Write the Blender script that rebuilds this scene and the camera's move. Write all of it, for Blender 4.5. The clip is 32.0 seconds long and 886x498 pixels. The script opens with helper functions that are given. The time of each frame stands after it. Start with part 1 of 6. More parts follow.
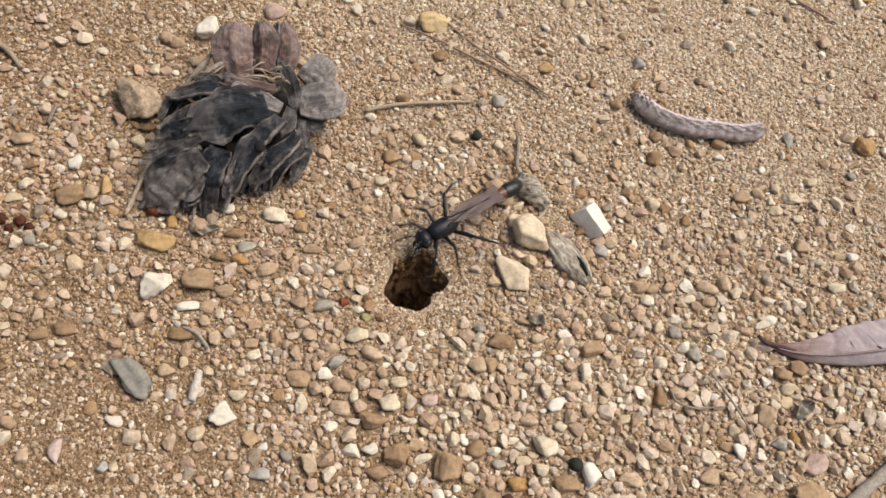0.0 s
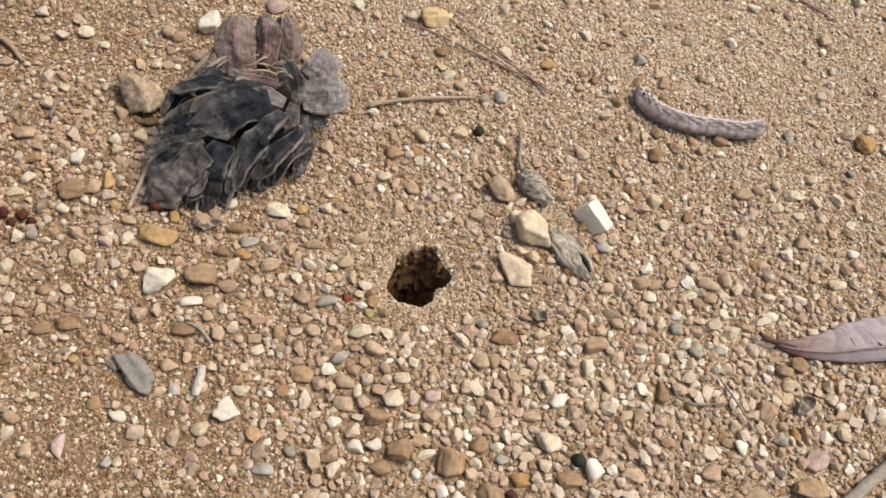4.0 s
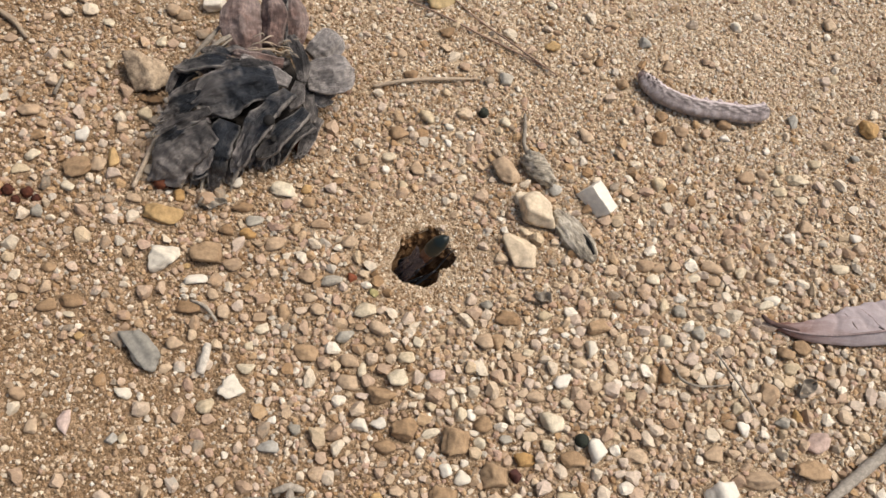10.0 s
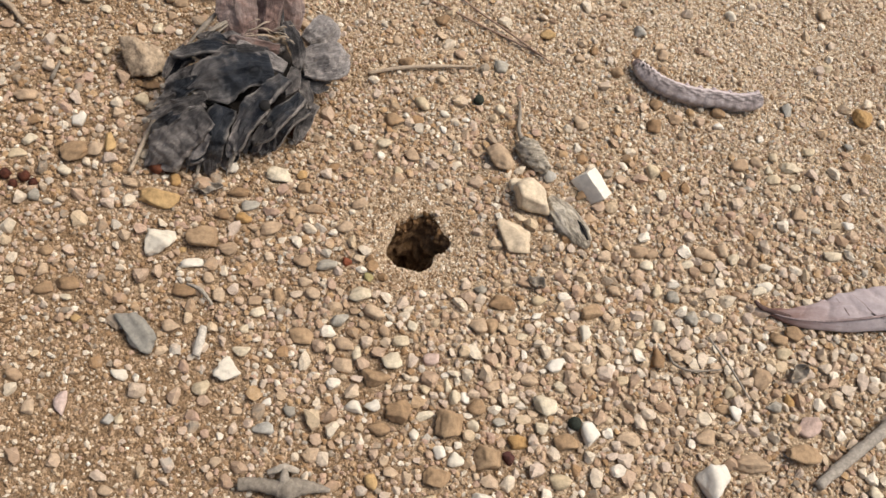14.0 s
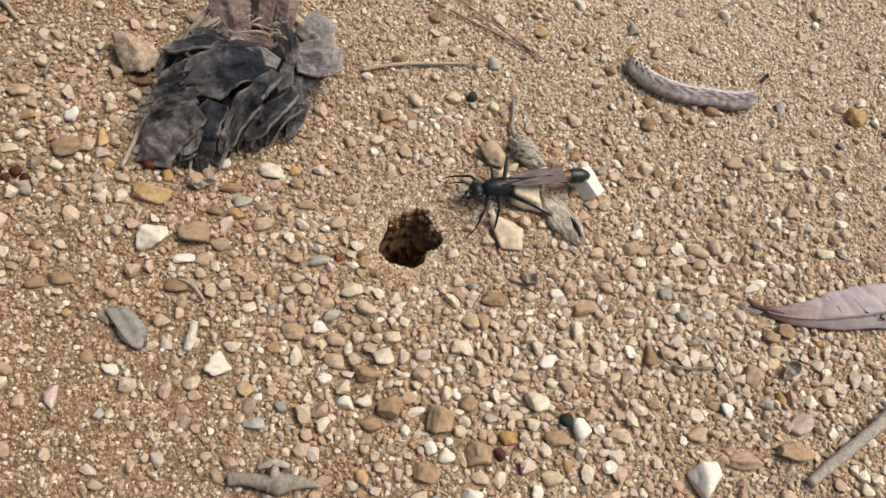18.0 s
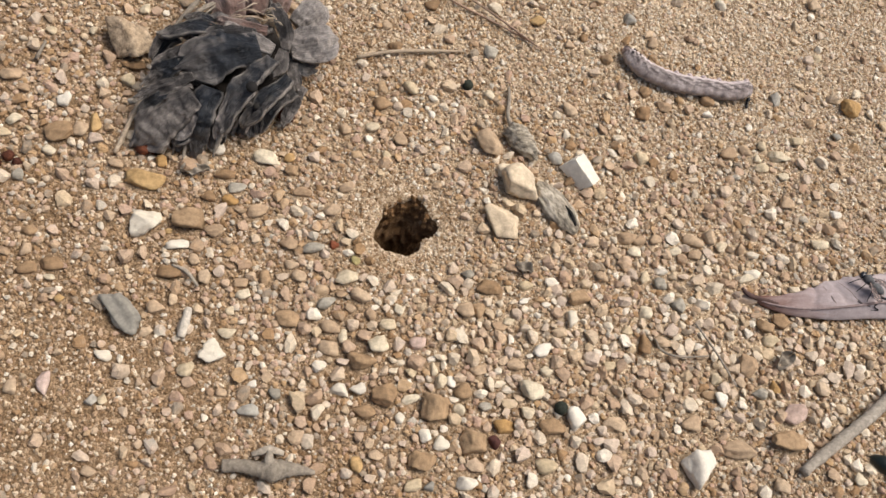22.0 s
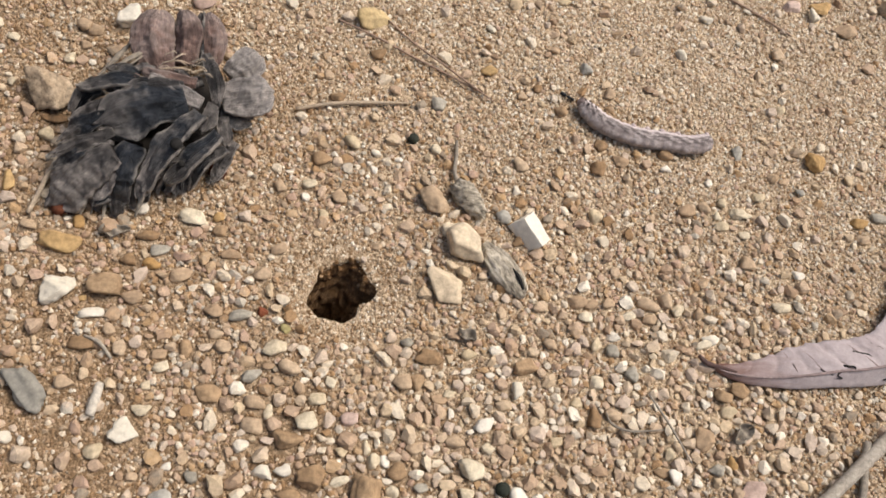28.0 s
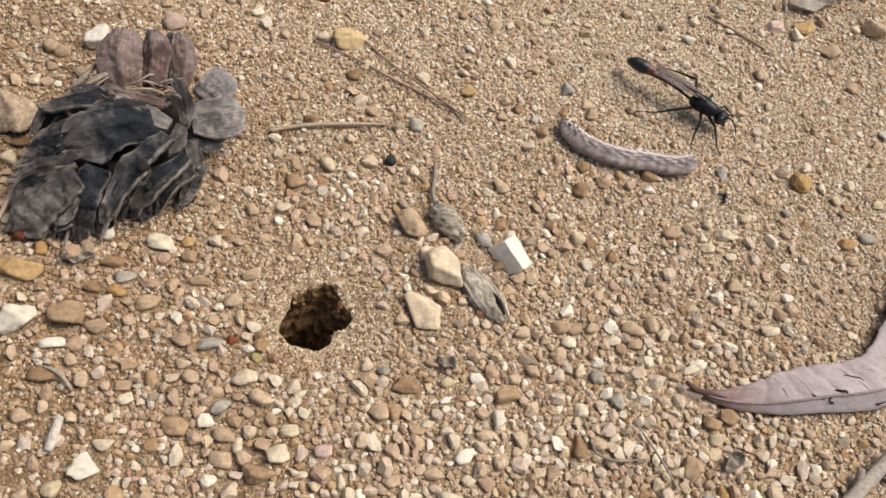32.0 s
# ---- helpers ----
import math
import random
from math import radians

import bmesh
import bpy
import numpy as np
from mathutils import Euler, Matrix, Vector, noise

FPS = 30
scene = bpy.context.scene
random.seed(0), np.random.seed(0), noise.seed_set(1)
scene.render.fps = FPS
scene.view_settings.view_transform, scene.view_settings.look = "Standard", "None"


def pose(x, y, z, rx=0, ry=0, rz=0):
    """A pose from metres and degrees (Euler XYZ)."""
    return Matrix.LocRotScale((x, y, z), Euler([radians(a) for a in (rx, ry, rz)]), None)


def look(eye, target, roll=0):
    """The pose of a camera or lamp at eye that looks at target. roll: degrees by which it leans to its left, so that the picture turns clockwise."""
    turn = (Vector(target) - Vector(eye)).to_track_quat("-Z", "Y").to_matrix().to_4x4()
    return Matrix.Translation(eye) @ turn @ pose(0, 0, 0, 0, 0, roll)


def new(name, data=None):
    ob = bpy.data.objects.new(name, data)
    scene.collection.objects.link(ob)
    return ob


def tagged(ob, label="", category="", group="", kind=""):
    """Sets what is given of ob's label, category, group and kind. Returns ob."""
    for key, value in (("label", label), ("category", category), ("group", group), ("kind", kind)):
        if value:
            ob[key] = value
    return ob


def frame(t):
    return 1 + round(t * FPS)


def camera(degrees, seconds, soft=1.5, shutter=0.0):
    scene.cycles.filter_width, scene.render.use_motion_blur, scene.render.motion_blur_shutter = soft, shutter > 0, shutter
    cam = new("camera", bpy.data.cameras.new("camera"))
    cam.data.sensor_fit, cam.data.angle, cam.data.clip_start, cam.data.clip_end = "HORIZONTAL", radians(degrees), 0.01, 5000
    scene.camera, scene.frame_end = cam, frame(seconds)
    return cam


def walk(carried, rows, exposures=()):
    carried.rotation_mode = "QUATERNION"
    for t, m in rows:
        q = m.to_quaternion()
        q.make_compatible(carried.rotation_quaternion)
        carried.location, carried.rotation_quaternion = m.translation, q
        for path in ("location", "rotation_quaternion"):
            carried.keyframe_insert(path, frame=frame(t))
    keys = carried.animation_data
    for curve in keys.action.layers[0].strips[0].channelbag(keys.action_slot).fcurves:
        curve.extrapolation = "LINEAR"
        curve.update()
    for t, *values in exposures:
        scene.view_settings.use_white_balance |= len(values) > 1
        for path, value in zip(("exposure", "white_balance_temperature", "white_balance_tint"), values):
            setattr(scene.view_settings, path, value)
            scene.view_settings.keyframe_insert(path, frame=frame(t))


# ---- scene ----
cam = camera(52.0, 32.0, shutter=0.12)
PATH = [
    (0, pose(-0.02685, -0.07770, 0.14298, 29.921, -12.390, -0.136)),
    (0.5, pose(-0.02681, -0.07790, 0.14283, 29.928, -12.390, -0.107)),
    (1, pose(-0.02672, -0.07825, 0.14276, 30.046, -12.344, -0.116)),
    (1.5, pose(-0.02704, -0.07804, 0.14269, 29.980, -12.437, -0.116)),
    (2, pose(-0.02729, -0.07794, 0.14260, 29.960, -12.503, -0.131)),
    (2.5, pose(-0.02781, -0.07790, 0.14250, 29.967, -12.648, -0.198)),
    (3, pose(-0.02796, -0.07793, 0.14224, 30.017, -12.694, -0.226)),
    (3.5, pose(-0.02831, -0.07770, 0.14253, 29.853, -12.795, -0.213)),
    (5.5, pose(-0.02916, -0.07762, 0.14209, 29.415, -13.009, -0.049)),
    (6, pose(-0.02931, -0.07772, 0.14188, 29.347, -13.059, 0.024)),
    (6.5, pose(-0.02921, -0.07788, 0.14181, 29.290, -12.994, 0.085)),
    (7, pose(-0.02934, -0.07804, 0.14163, 29.258, -13.011, 0.114)),
    (7.5, pose(-0.02970, -0.07807, 0.14148, 29.143, -13.108, 0.122)),
    (8, pose(-0.02998, -0.07815, 0.14115, 29.100, -13.185, 0.090)),
    (8.5, pose(-0.03009, -0.07822, 0.14113, 29.020, -13.220, 0.112)),
    (9, pose(-0.03069, -0.07818, 0.14079, 28.985, -13.393, 0.002)),
    (9.5, pose(-0.03019, -0.07846, 0.14120, 28.926, -13.279, 0.075)),
    (10, pose(-0.02997, -0.07882, 0.14167, 28.834, -13.285, 0.077)),
    (10.5, pose(-0.03001, -0.07907, 0.14201, 28.731, -13.371, 0.077)),
    (11, pose(-0.02965, -0.07948, 0.14232, 28.704, -13.333, 0.114)),
    (11.5, pose(-0.02980, -0.07999, 0.14227, 28.755, -13.455, 0.093)),
    (12, pose(-0.02977, -0.08008, 0.14238, 28.663, -13.485, 0.093)),
    (12.5, pose(-0.02948, -0.08058, 0.14222, 28.734, -13.425, 0.110)),
    (13, pose(-0.02938, -0.08068, 0.14207, 28.674, -13.425, 0.134)),
    (13.5, pose(-0.02923, -0.08094, 0.14192, 28.652, -13.385, 0.133)),
    (14, pose(-0.02911, -0.08121, 0.14183, 28.618, -13.361, 0.133)),
    (14.5, pose(-0.02889, -0.08148, 0.14167, 28.585, -13.306, 0.148)),
    (16.5, pose(-0.02802, -0.08173, 0.14176, 28.605, -13.246, 0.246)),
    (17, pose(-0.02795, -0.08172, 0.14183, 28.614, -13.313, 0.259)),
    (17.5, pose(-0.02797, -0.08186, 0.14163, 28.696, -13.425, 0.227)),
    (18, pose(-0.02786, -0.08215, 0.14156, 28.748, -13.494, 0.216)),
    (18.5, pose(-0.02788, -0.08213, 0.14150, 28.657, -13.568, 0.195)),
    (19, pose(-0.02790, -0.08243, 0.14111, 28.682, -13.677, 0.173)),
    (19.5, pose(-0.02819, -0.08251, 0.14091, 28.617, -13.830, 0.130)),
    (20, pose(-0.02827, -0.08258, 0.14094, 28.523, -13.888, 0.100)),
    (20.5, pose(-0.02862, -0.08267, 0.14071, 28.471, -14.049, 0.058)),
    (21, pose(-0.02852, -0.08276, 0.14065, 28.401, -14.042, 0.071)),
    (21.5, pose(-0.02842, -0.08273, 0.14058, 28.337, -14.046, 0.156)),
    (22, pose(-0.02827, -0.08282, 0.14046, 28.353, -14.099, 0.204)),
    (22.5, pose(-0.02802, -0.08283, 0.14051, 28.338, -14.103, 0.258)),
    (23, pose(-0.02776, -0.08278, 0.14074, 28.269, -14.113, 0.351)),
    (23.5, pose(-0.02775, -0.08251, 0.14073, 28.188, -14.214, 0.424)),
    (24, pose(-0.02816, -0.08236, 0.14044, 28.185, -14.389, 0.392)),
    (24.5, pose(-0.02836, -0.08181, 0.13980, 28.112, -14.472, 0.466)),
    (26.5, pose(-0.02712, -0.07822, 0.13599, 27.760, -14.426, 0.653)),
    (27, pose(-0.02568, -0.07724, 0.13522, 27.744, -14.684, 0.431)),
    (27.5, pose(-0.02291, -0.07555, 0.13495, 27.437, -14.848, 0.257)),
    (28, pose(-0.01939, -0.07224, 0.13770, 30.016, -15.095, 0.039)),
    (28.2, pose(-0.01886, -0.07131, 0.13871, 32.657, -15.380, -0.543)),
    (28.5, pose(-0.01764, -0.06985, 0.14139, 34.464, -15.935, -0.514)),
    (29, pose(-0.01634, -0.06856, 0.14245, 33.734, -15.947, -0.691)),
    (29.5, pose(-0.01656, -0.06876, 0.14140, 33.096, -15.950, -0.748)),
    (30, pose(-0.01689, -0.06879, 0.14047, 32.470, -15.955, -0.785)),
    (30.5, pose(-0.01686, -0.06848, 0.13946, 31.911, -15.879, -0.729)),
    (31, pose(-0.01673, -0.06867, 0.13813, 31.696, -15.769, -0.709)),
    (31.5, pose(-0.01610, -0.06934, 0.13633, 31.765, -15.481, -0.702)),
    (32, pose(-0.01635, -0.07014, 0.13365, 31.952, -15.451, -0.776)),
]
walk(cam, PATH, ((0.0, 0.05), (32.0, 0.05)))

MM = 0.001


# ---- light ----
world = bpy.data.worlds.new("sky")
world.use_nodes = True
scene.world = world
wn = world.node_tree
sky = wn.nodes.new("ShaderNodeTexSky")
sky.sky_type, sky.sun_disc = "NISHITA", False
sky.sun_elevation, sky.sun_rotation = radians(62), radians(70)
sky.dust_density, sky.air_density = 6.0, 1.0
wn.links.new(sky.outputs[0], wn.nodes["Background"].inputs[0])
wn.nodes["Background"].inputs[1].default_value = 0.100
sun_data = bpy.data.lights.new("sun", "SUN")
sun_data.energy, sun_data.angle, sun_data.color = 3.15, radians(40), (1.0, 0.935, 0.875)
sun = new("sun", sun_data)
sun.matrix_world = look((0.50, 0.18, 1.0), (0, 0, 0))


# ---- materials ----
def ramp_node(nt, stops, interpolation="LINEAR"):
    node = nt.nodes.new("ShaderNodeValToRGB")
    node.color_ramp.interpolation = interpolation
    els = node.color_ramp.elements
    for i, (p, c) in enumerate(stops):
        e = els[i] if i < 2 else els.new(p)
        e.position, e.color = p, (*c, 1)
    return node


def noise_node(nt, vec, scale, detail=4.0, rough=0.6):
    node = nt.nodes.new("ShaderNodeTexNoise")
    node.inputs["Scale"].default_value = scale
    node.inputs["Detail"].default_value = detail
    node.inputs["Roughness"].default_value = rough
    nt.links.new(vec, node.inputs["Vector"])
    return node


def mix_node(nt, mode, fac, a, b):
    node = nt.nodes.new("ShaderNodeMix")
    node.data_type, node.blend_type = "RGBA", mode
    for sock, v in ((node.inputs[0], fac), (node.inputs[6], a), (node.inputs[7], b)):
        if hasattr(v, "node"):
            nt.links.new(v, sock)
        else:
            sock.default_value = v if isinstance(v, float) else (*v, 1)
    return node.outputs[2]


def material(name, stops, vary="object", grain=900.0, patch=160.0, rough=0.85, bump=0.4, spec=0.3, stretch=(1, 1, 1),
             contrast=0.5, metallic=0.0, coat=0.0, worn=None):
    """Colours between the stops by a random value of each piece, broken up by patches and grain."""
    m = bpy.data.materials.new(name)
    m.use_nodes = True
    nt = m.node_tree
    bsdf = nt.nodes["Principled BSDF"]
    coord = nt.nodes.new("ShaderNodeTexCoord")
    mapping = nt.nodes.new("ShaderNodeMapping")
    mapping.inputs["Scale"].default_value = stretch
    nt.links.new(coord.outputs["Object"], mapping.inputs[0])
    vec = mapping.outputs[0]
    big, fine = noise_node(nt, vec, patch, 5.0), noise_node(nt, vec, grain, 6.0, 0.7)
    if vary == "island":
        rnd = nt.nodes.new("ShaderNodeNewGeometry").outputs["Random Per Island"]
        spread = 0.16
    elif vary == "object":
        rnd = nt.nodes.new("ShaderNodeObjectInfo").outputs["Random"]
        spread = 0.5
    else:
        rnd, spread = None, 1.0
    add = nt.nodes.new("ShaderNodeMath")
    add.operation = "MULTIPLY_ADD"
    nt.links.new(big.outputs[0], add.inputs[0])
    add.inputs[1].default_value = spread * 1.6
    if rnd is None:
        add.inputs[2].default_value = -0.3 * spread
    else:
        part2 = nt.nodes.new("ShaderNodeMath")
        part2.operation = "MULTIPLY_ADD"
        nt.links.new(rnd, part2.inputs[0])
        part2.inputs[1].default_value, part2.inputs[2].default_value = 1.0 - 0.5 * spread, -0.55 * spread
        nt.links.new(part2.outputs[0], add.inputs[2])
    ramp = ramp_node(nt, stops)
    nt.links.new(add.outputs[0], ramp.inputs[0])
    dark = ramp_node(nt, ((0.25, (1 - contrast,) * 3), (0.75, (1 + 0.3 * contrast,) * 3)))
    nt.links.new(fine.outputs[0], dark.inputs[0])
    col = mix_node(nt, "MULTIPLY", 1.0, ramp.outputs[0], dark.outputs[0])
    if worn:
        point = nt.nodes.new("ShaderNodeNewGeometry").outputs["Pointiness"]
        edge = ramp_node(nt, ((0.53, (0, 0, 0)), (0.64, (1, 1, 1))))
        nt.links.new(point, edge.inputs[0])
        amount = mix_node(nt, "MULTIPLY", 1.0, edge.outputs[0], big.outputs[0])
        col = mix_node(nt, "MIX", amount, col, worn)
    nt.links.new(col, bsdf.inputs["Base Color"])
    bsdf.inputs["Roughness"].default_value = rough
    bsdf.inputs["Specular IOR Level"].default_value = spec
    bsdf.inputs["Metallic"].default_value = metallic
    bsdf.inputs["Coat Weight"].default_value = coat
    b = nt.nodes.new("ShaderNodeBump")
    b.inputs["Strength"].default_value, b.inputs["Distance"].default_value = bump, 0.0004
    nt.links.new(fine.outputs[0], b.inputs["Height"])
    nt.links.new(b.outputs[0], bsdf.inputs["Normal"])
    return m


SAND = material("sand", ((0.1, (0.28, 0.18, 0.098)), (0.5, (0.37, 0.25, 0.145)), (0.9, (0.47, 0.335, 0.21))), "none", 2600, 130, 0.95, 0.9, 0.15, contrast=0.6)


def pale_soil(m, pale):
    """A wide patch of paler colour on the brown soil round the caterpillar, with an uneven border."""
    nt = m.node_tree
    bsdf = nt.nodes["Principled BSDF"]
    brown = bsdf.inputs["Base Color"].links[0].from_socket
    coord = nt.nodes.new("ShaderNodeTexCoord").outputs["Object"]
    away = nt.nodes.new("ShaderNodeVectorMath")
    away.operation = "DISTANCE"
    nt.links.new(coord, away.inputs[0])
    away.inputs[1].default_value = (0.095, 0.085, 0.0)
    near = nt.nodes.new("ShaderNodeMath")
    near.operation = "MULTIPLY_ADD"
    nt.links.new(away.outputs["Value"], near.inputs[0])
    near.inputs[1].default_value, near.inputs[2].default_value = -7.0, 1.15
    edge = nt.nodes.new("ShaderNodeMath")
    nt.links.new(near.outputs[0], edge.inputs[0])
    nt.links.new(noise_node(nt, coord, 45.0, 5.0).outputs[0], edge.inputs[1])
    share = ramp_node(nt, ((0.40, (0, 0, 0)), (0.95, (1, 1, 1))))
    nt.links.new(edge.outputs[0], share.inputs[0])
    grain = noise_node(nt, coord, 2200.0, 5.0, 0.7)
    tone = ramp_node(nt, ((0.3, pale[0]), (0.7, pale[1])))
    nt.links.new(grain.outputs[0], tone.inputs[0])
    nt.links.new(mix_node(nt, "MIX", share.outputs[0], brown, tone.outputs[0]), bsdf.inputs["Base Color"])


def sand_grains(m):
    """Single sand grains, some pale and some dark, pressed into the soil."""
    nt = m.node_tree
    bsdf = nt.nodes["Principled BSDF"]
    soil = bsdf.inputs["Base Color"].links[0].from_socket
    coord = nt.nodes.new("ShaderNodeTexCoord").outputs["Object"]
    cell = nt.nodes.new("ShaderNodeTexVoronoi")
    cell.inputs["Scale"].default_value = 2300.0
    nt.links.new(coord, cell.inputs["Vector"])
    sep = nt.nodes.new("ShaderNodeSeparateColor")
    nt.links.new(cell.outputs["Color"], sep.inputs[0])
    tone = ramp_node(nt, ((0.0, (0.5, 0.47, 0.43)), (0.5, (0.92, 0.92, 0.92)), (0.8, (1.25, 1.27, 1.3)), (1.0, (1.75, 1.9, 2.1))))
    nt.links.new(sep.outputs[0], tone.inputs[0])
    nt.links.new(mix_node(nt, "MULTIPLY", 0.8, soil, tone.outputs[0]), bsdf.inputs["Base Color"])
    bump = nt.nodes.new("ShaderNodeBump")
    bump.invert = True
    bump.inputs["Strength"].default_value, bump.inputs["Distance"].default_value = 0.8, 0.0003
    nt.links.new(cell.outputs["Distance"], bump.inputs["Height"])
    nt.links.new(bsdf.inputs["Normal"].links[0].from_socket, bump.inputs["Normal"])
    nt.links.new(bump.outputs[0], bsdf.inputs["Normal"])


EARTH = material("moist_earth", ((0.1, (0.14, 0.072, 0.030)), (0.5, (0.23, 0.128, 0.058)), (0.9, (0.34, 0.21, 0.112))), "none", 2200, 200, 0.95, 0.9, 0.15, contrast=0.6)
pale_soil(SAND, ((0.40, 0.29, 0.175), (0.63, 0.505, 0.355)))
sand_grains(SAND)
GRAVEL = material("gravel", ((0.0, (0.25, 0.155, 0.08)), (0.12, (0.39, 0.245, 0.125)), (0.22, (0.33, 0.275, 0.205)), (0.32, (0.46, 0.315, 0.19)),
                             (0.42, (0.48, 0.33, 0.245)), (0.54, (0.52, 0.385, 0.25)), (0.64, (0.46, 0.30, 0.15)), (0.74, (0.60, 0.455, 0.335)), (0.82, (0.50, 0.45, 0.365)),
                             (0.91, (0.70, 0.58, 0.42)), (1.0, (0.86, 0.79, 0.66))), "island", 1500, 500, 0.85, 0.5, 0.25, contrast=0.35)
PALE_GRAVEL = material("pale_gravel", ((0.0, (0.40, 0.27, 0.165)), (0.2, (0.52, 0.38, 0.265)), (0.4, (0.60, 0.465, 0.30)), (0.60, (0.58, 0.46, 0.36)), (0.79, (0.70, 0.59, 0.43)),
                                       (1.0, (0.86, 0.79, 0.66))), "island", 1500, 500, 0.85, 0.5, 0.25, contrast=0.35)
GRIT = material("pale_grit", ((0.0, (0.38, 0.265, 0.155)), (0.3, (0.54, 0.405, 0.262)), (0.55, (0.68, 0.54, 0.385)),
                              (0.80, (0.76, 0.645, 0.475)), (0.92, (0.86, 0.79, 0.65)), (1.0, (0.90, 0.87, 0.80))), "island", 2500, 700, 0.85, 0.4, 0.25, contrast=0.3)
BROWN_GRIT = material("brown_grit", ((0.0, (0.22, 0.132, 0.066)), (0.4, (0.34, 0.222, 0.122)), (0.75, (0.46, 0.325, 0.20)),
                                     (0.92, (0.62, 0.49, 0.34)), (1.0, (0.84, 0.77, 0.64))), "island", 2500, 700, 0.85, 0.4, 0.25, contrast=0.3)
STONE = {
    "block": material("block_stone", ((0.2, (0.48, 0.355, 0.23)), (0.8, (0.62, 0.485, 0.335))), "none", 1100, 500, 0.9, 0.9, contrast=0.8),
    "tan": material("tan_stone", ((0.1, (0.42, 0.29, 0.175)), (0.9, (0.58, 0.44, 0.295)))),
    "brown": material("brown_stone", ((0.1, (0.29, 0.18, 0.092)), (0.9, (0.43, 0.295, 0.17)))),
    "ochre": material("ochre_stone", ((0.1, (0.42, 0.25, 0.095)), (0.9, (0.55, 0.37, 0.17)))),
    "buff": material("buff_stone", ((0.1, (0.62, 0.48, 0.315)), (0.9, (0.80, 0.675, 0.49))), "object", 700, 250),
    "cream": material("cream_stone", ((0.1, (0.58, 0.46, 0.29)), (0.9, (0.74, 0.65, 0.48)))),
    "white": material("white_stone", ((0.1, (0.66, 0.59, 0.455)), (0.9, (0.79, 0.735, 0.63))), contrast=0.25),
    "pink": material("pink_stone", ((0.1, (0.52, 0.36, 0.28)), (0.9, (0.66, 0.51, 0.43)))),
    "grey": material("grey_stone", ((0.1, (0.31, 0.28, 0.22)), (0.9, (0.45, 0.41, 0.33)))),
    "slate": material("slate_stone", ((0.1, (0.29, 0.27, 0.225)), (0.9, (0.50, 0.47, 0.40)))),
    "rust": material("rust_stone", ((0.1, (0.17, 0.045, 0.02)), (0.9, (0.30, 0.10, 0.045)))),
    "olive": material("olive_stone", ((0.1, (0.30, 0.26, 0.10)), (0.9, (0.45, 0.38, 0.18)))),
    "yellow": material("yellow_stone", ((0.1, (0.56, 0.41, 0.20)), (0.9, (0.72, 0.57, 0.33)))),
    "darkred": material("dark_red_stone", ((0.1, (0.055, 0.018, 0.015)), (0.9, (0.10, 0.04, 0.03)))),
}
WORDS = {"block": "large rough brown-grey block of stone", "tan": "tan pebble lying in the gravel", "brown": "earthy brown pebble lying in the gravel",
         "ochre": "ochre yellow-brown pebble lying in the gravel", "buff": "angular pale buff stone beside the burrow",
         "cream": "cream limestone pebble lying in the gravel", "white": "bright white limestone chip on the gravel",
         "pink": "pale pinkish pebble lying in the gravel", "grey": "dull grey pebble lying in the gravel", "slate": "dark slate-grey chip on the gravel",
         "rust": "small rust-red crumb on the sand", "olive": "olive green-brown pebble near the burrow",
         "yellow": "broad yellow sandstone flake on the sand", "darkred": "very dark red pebble among gravel"}


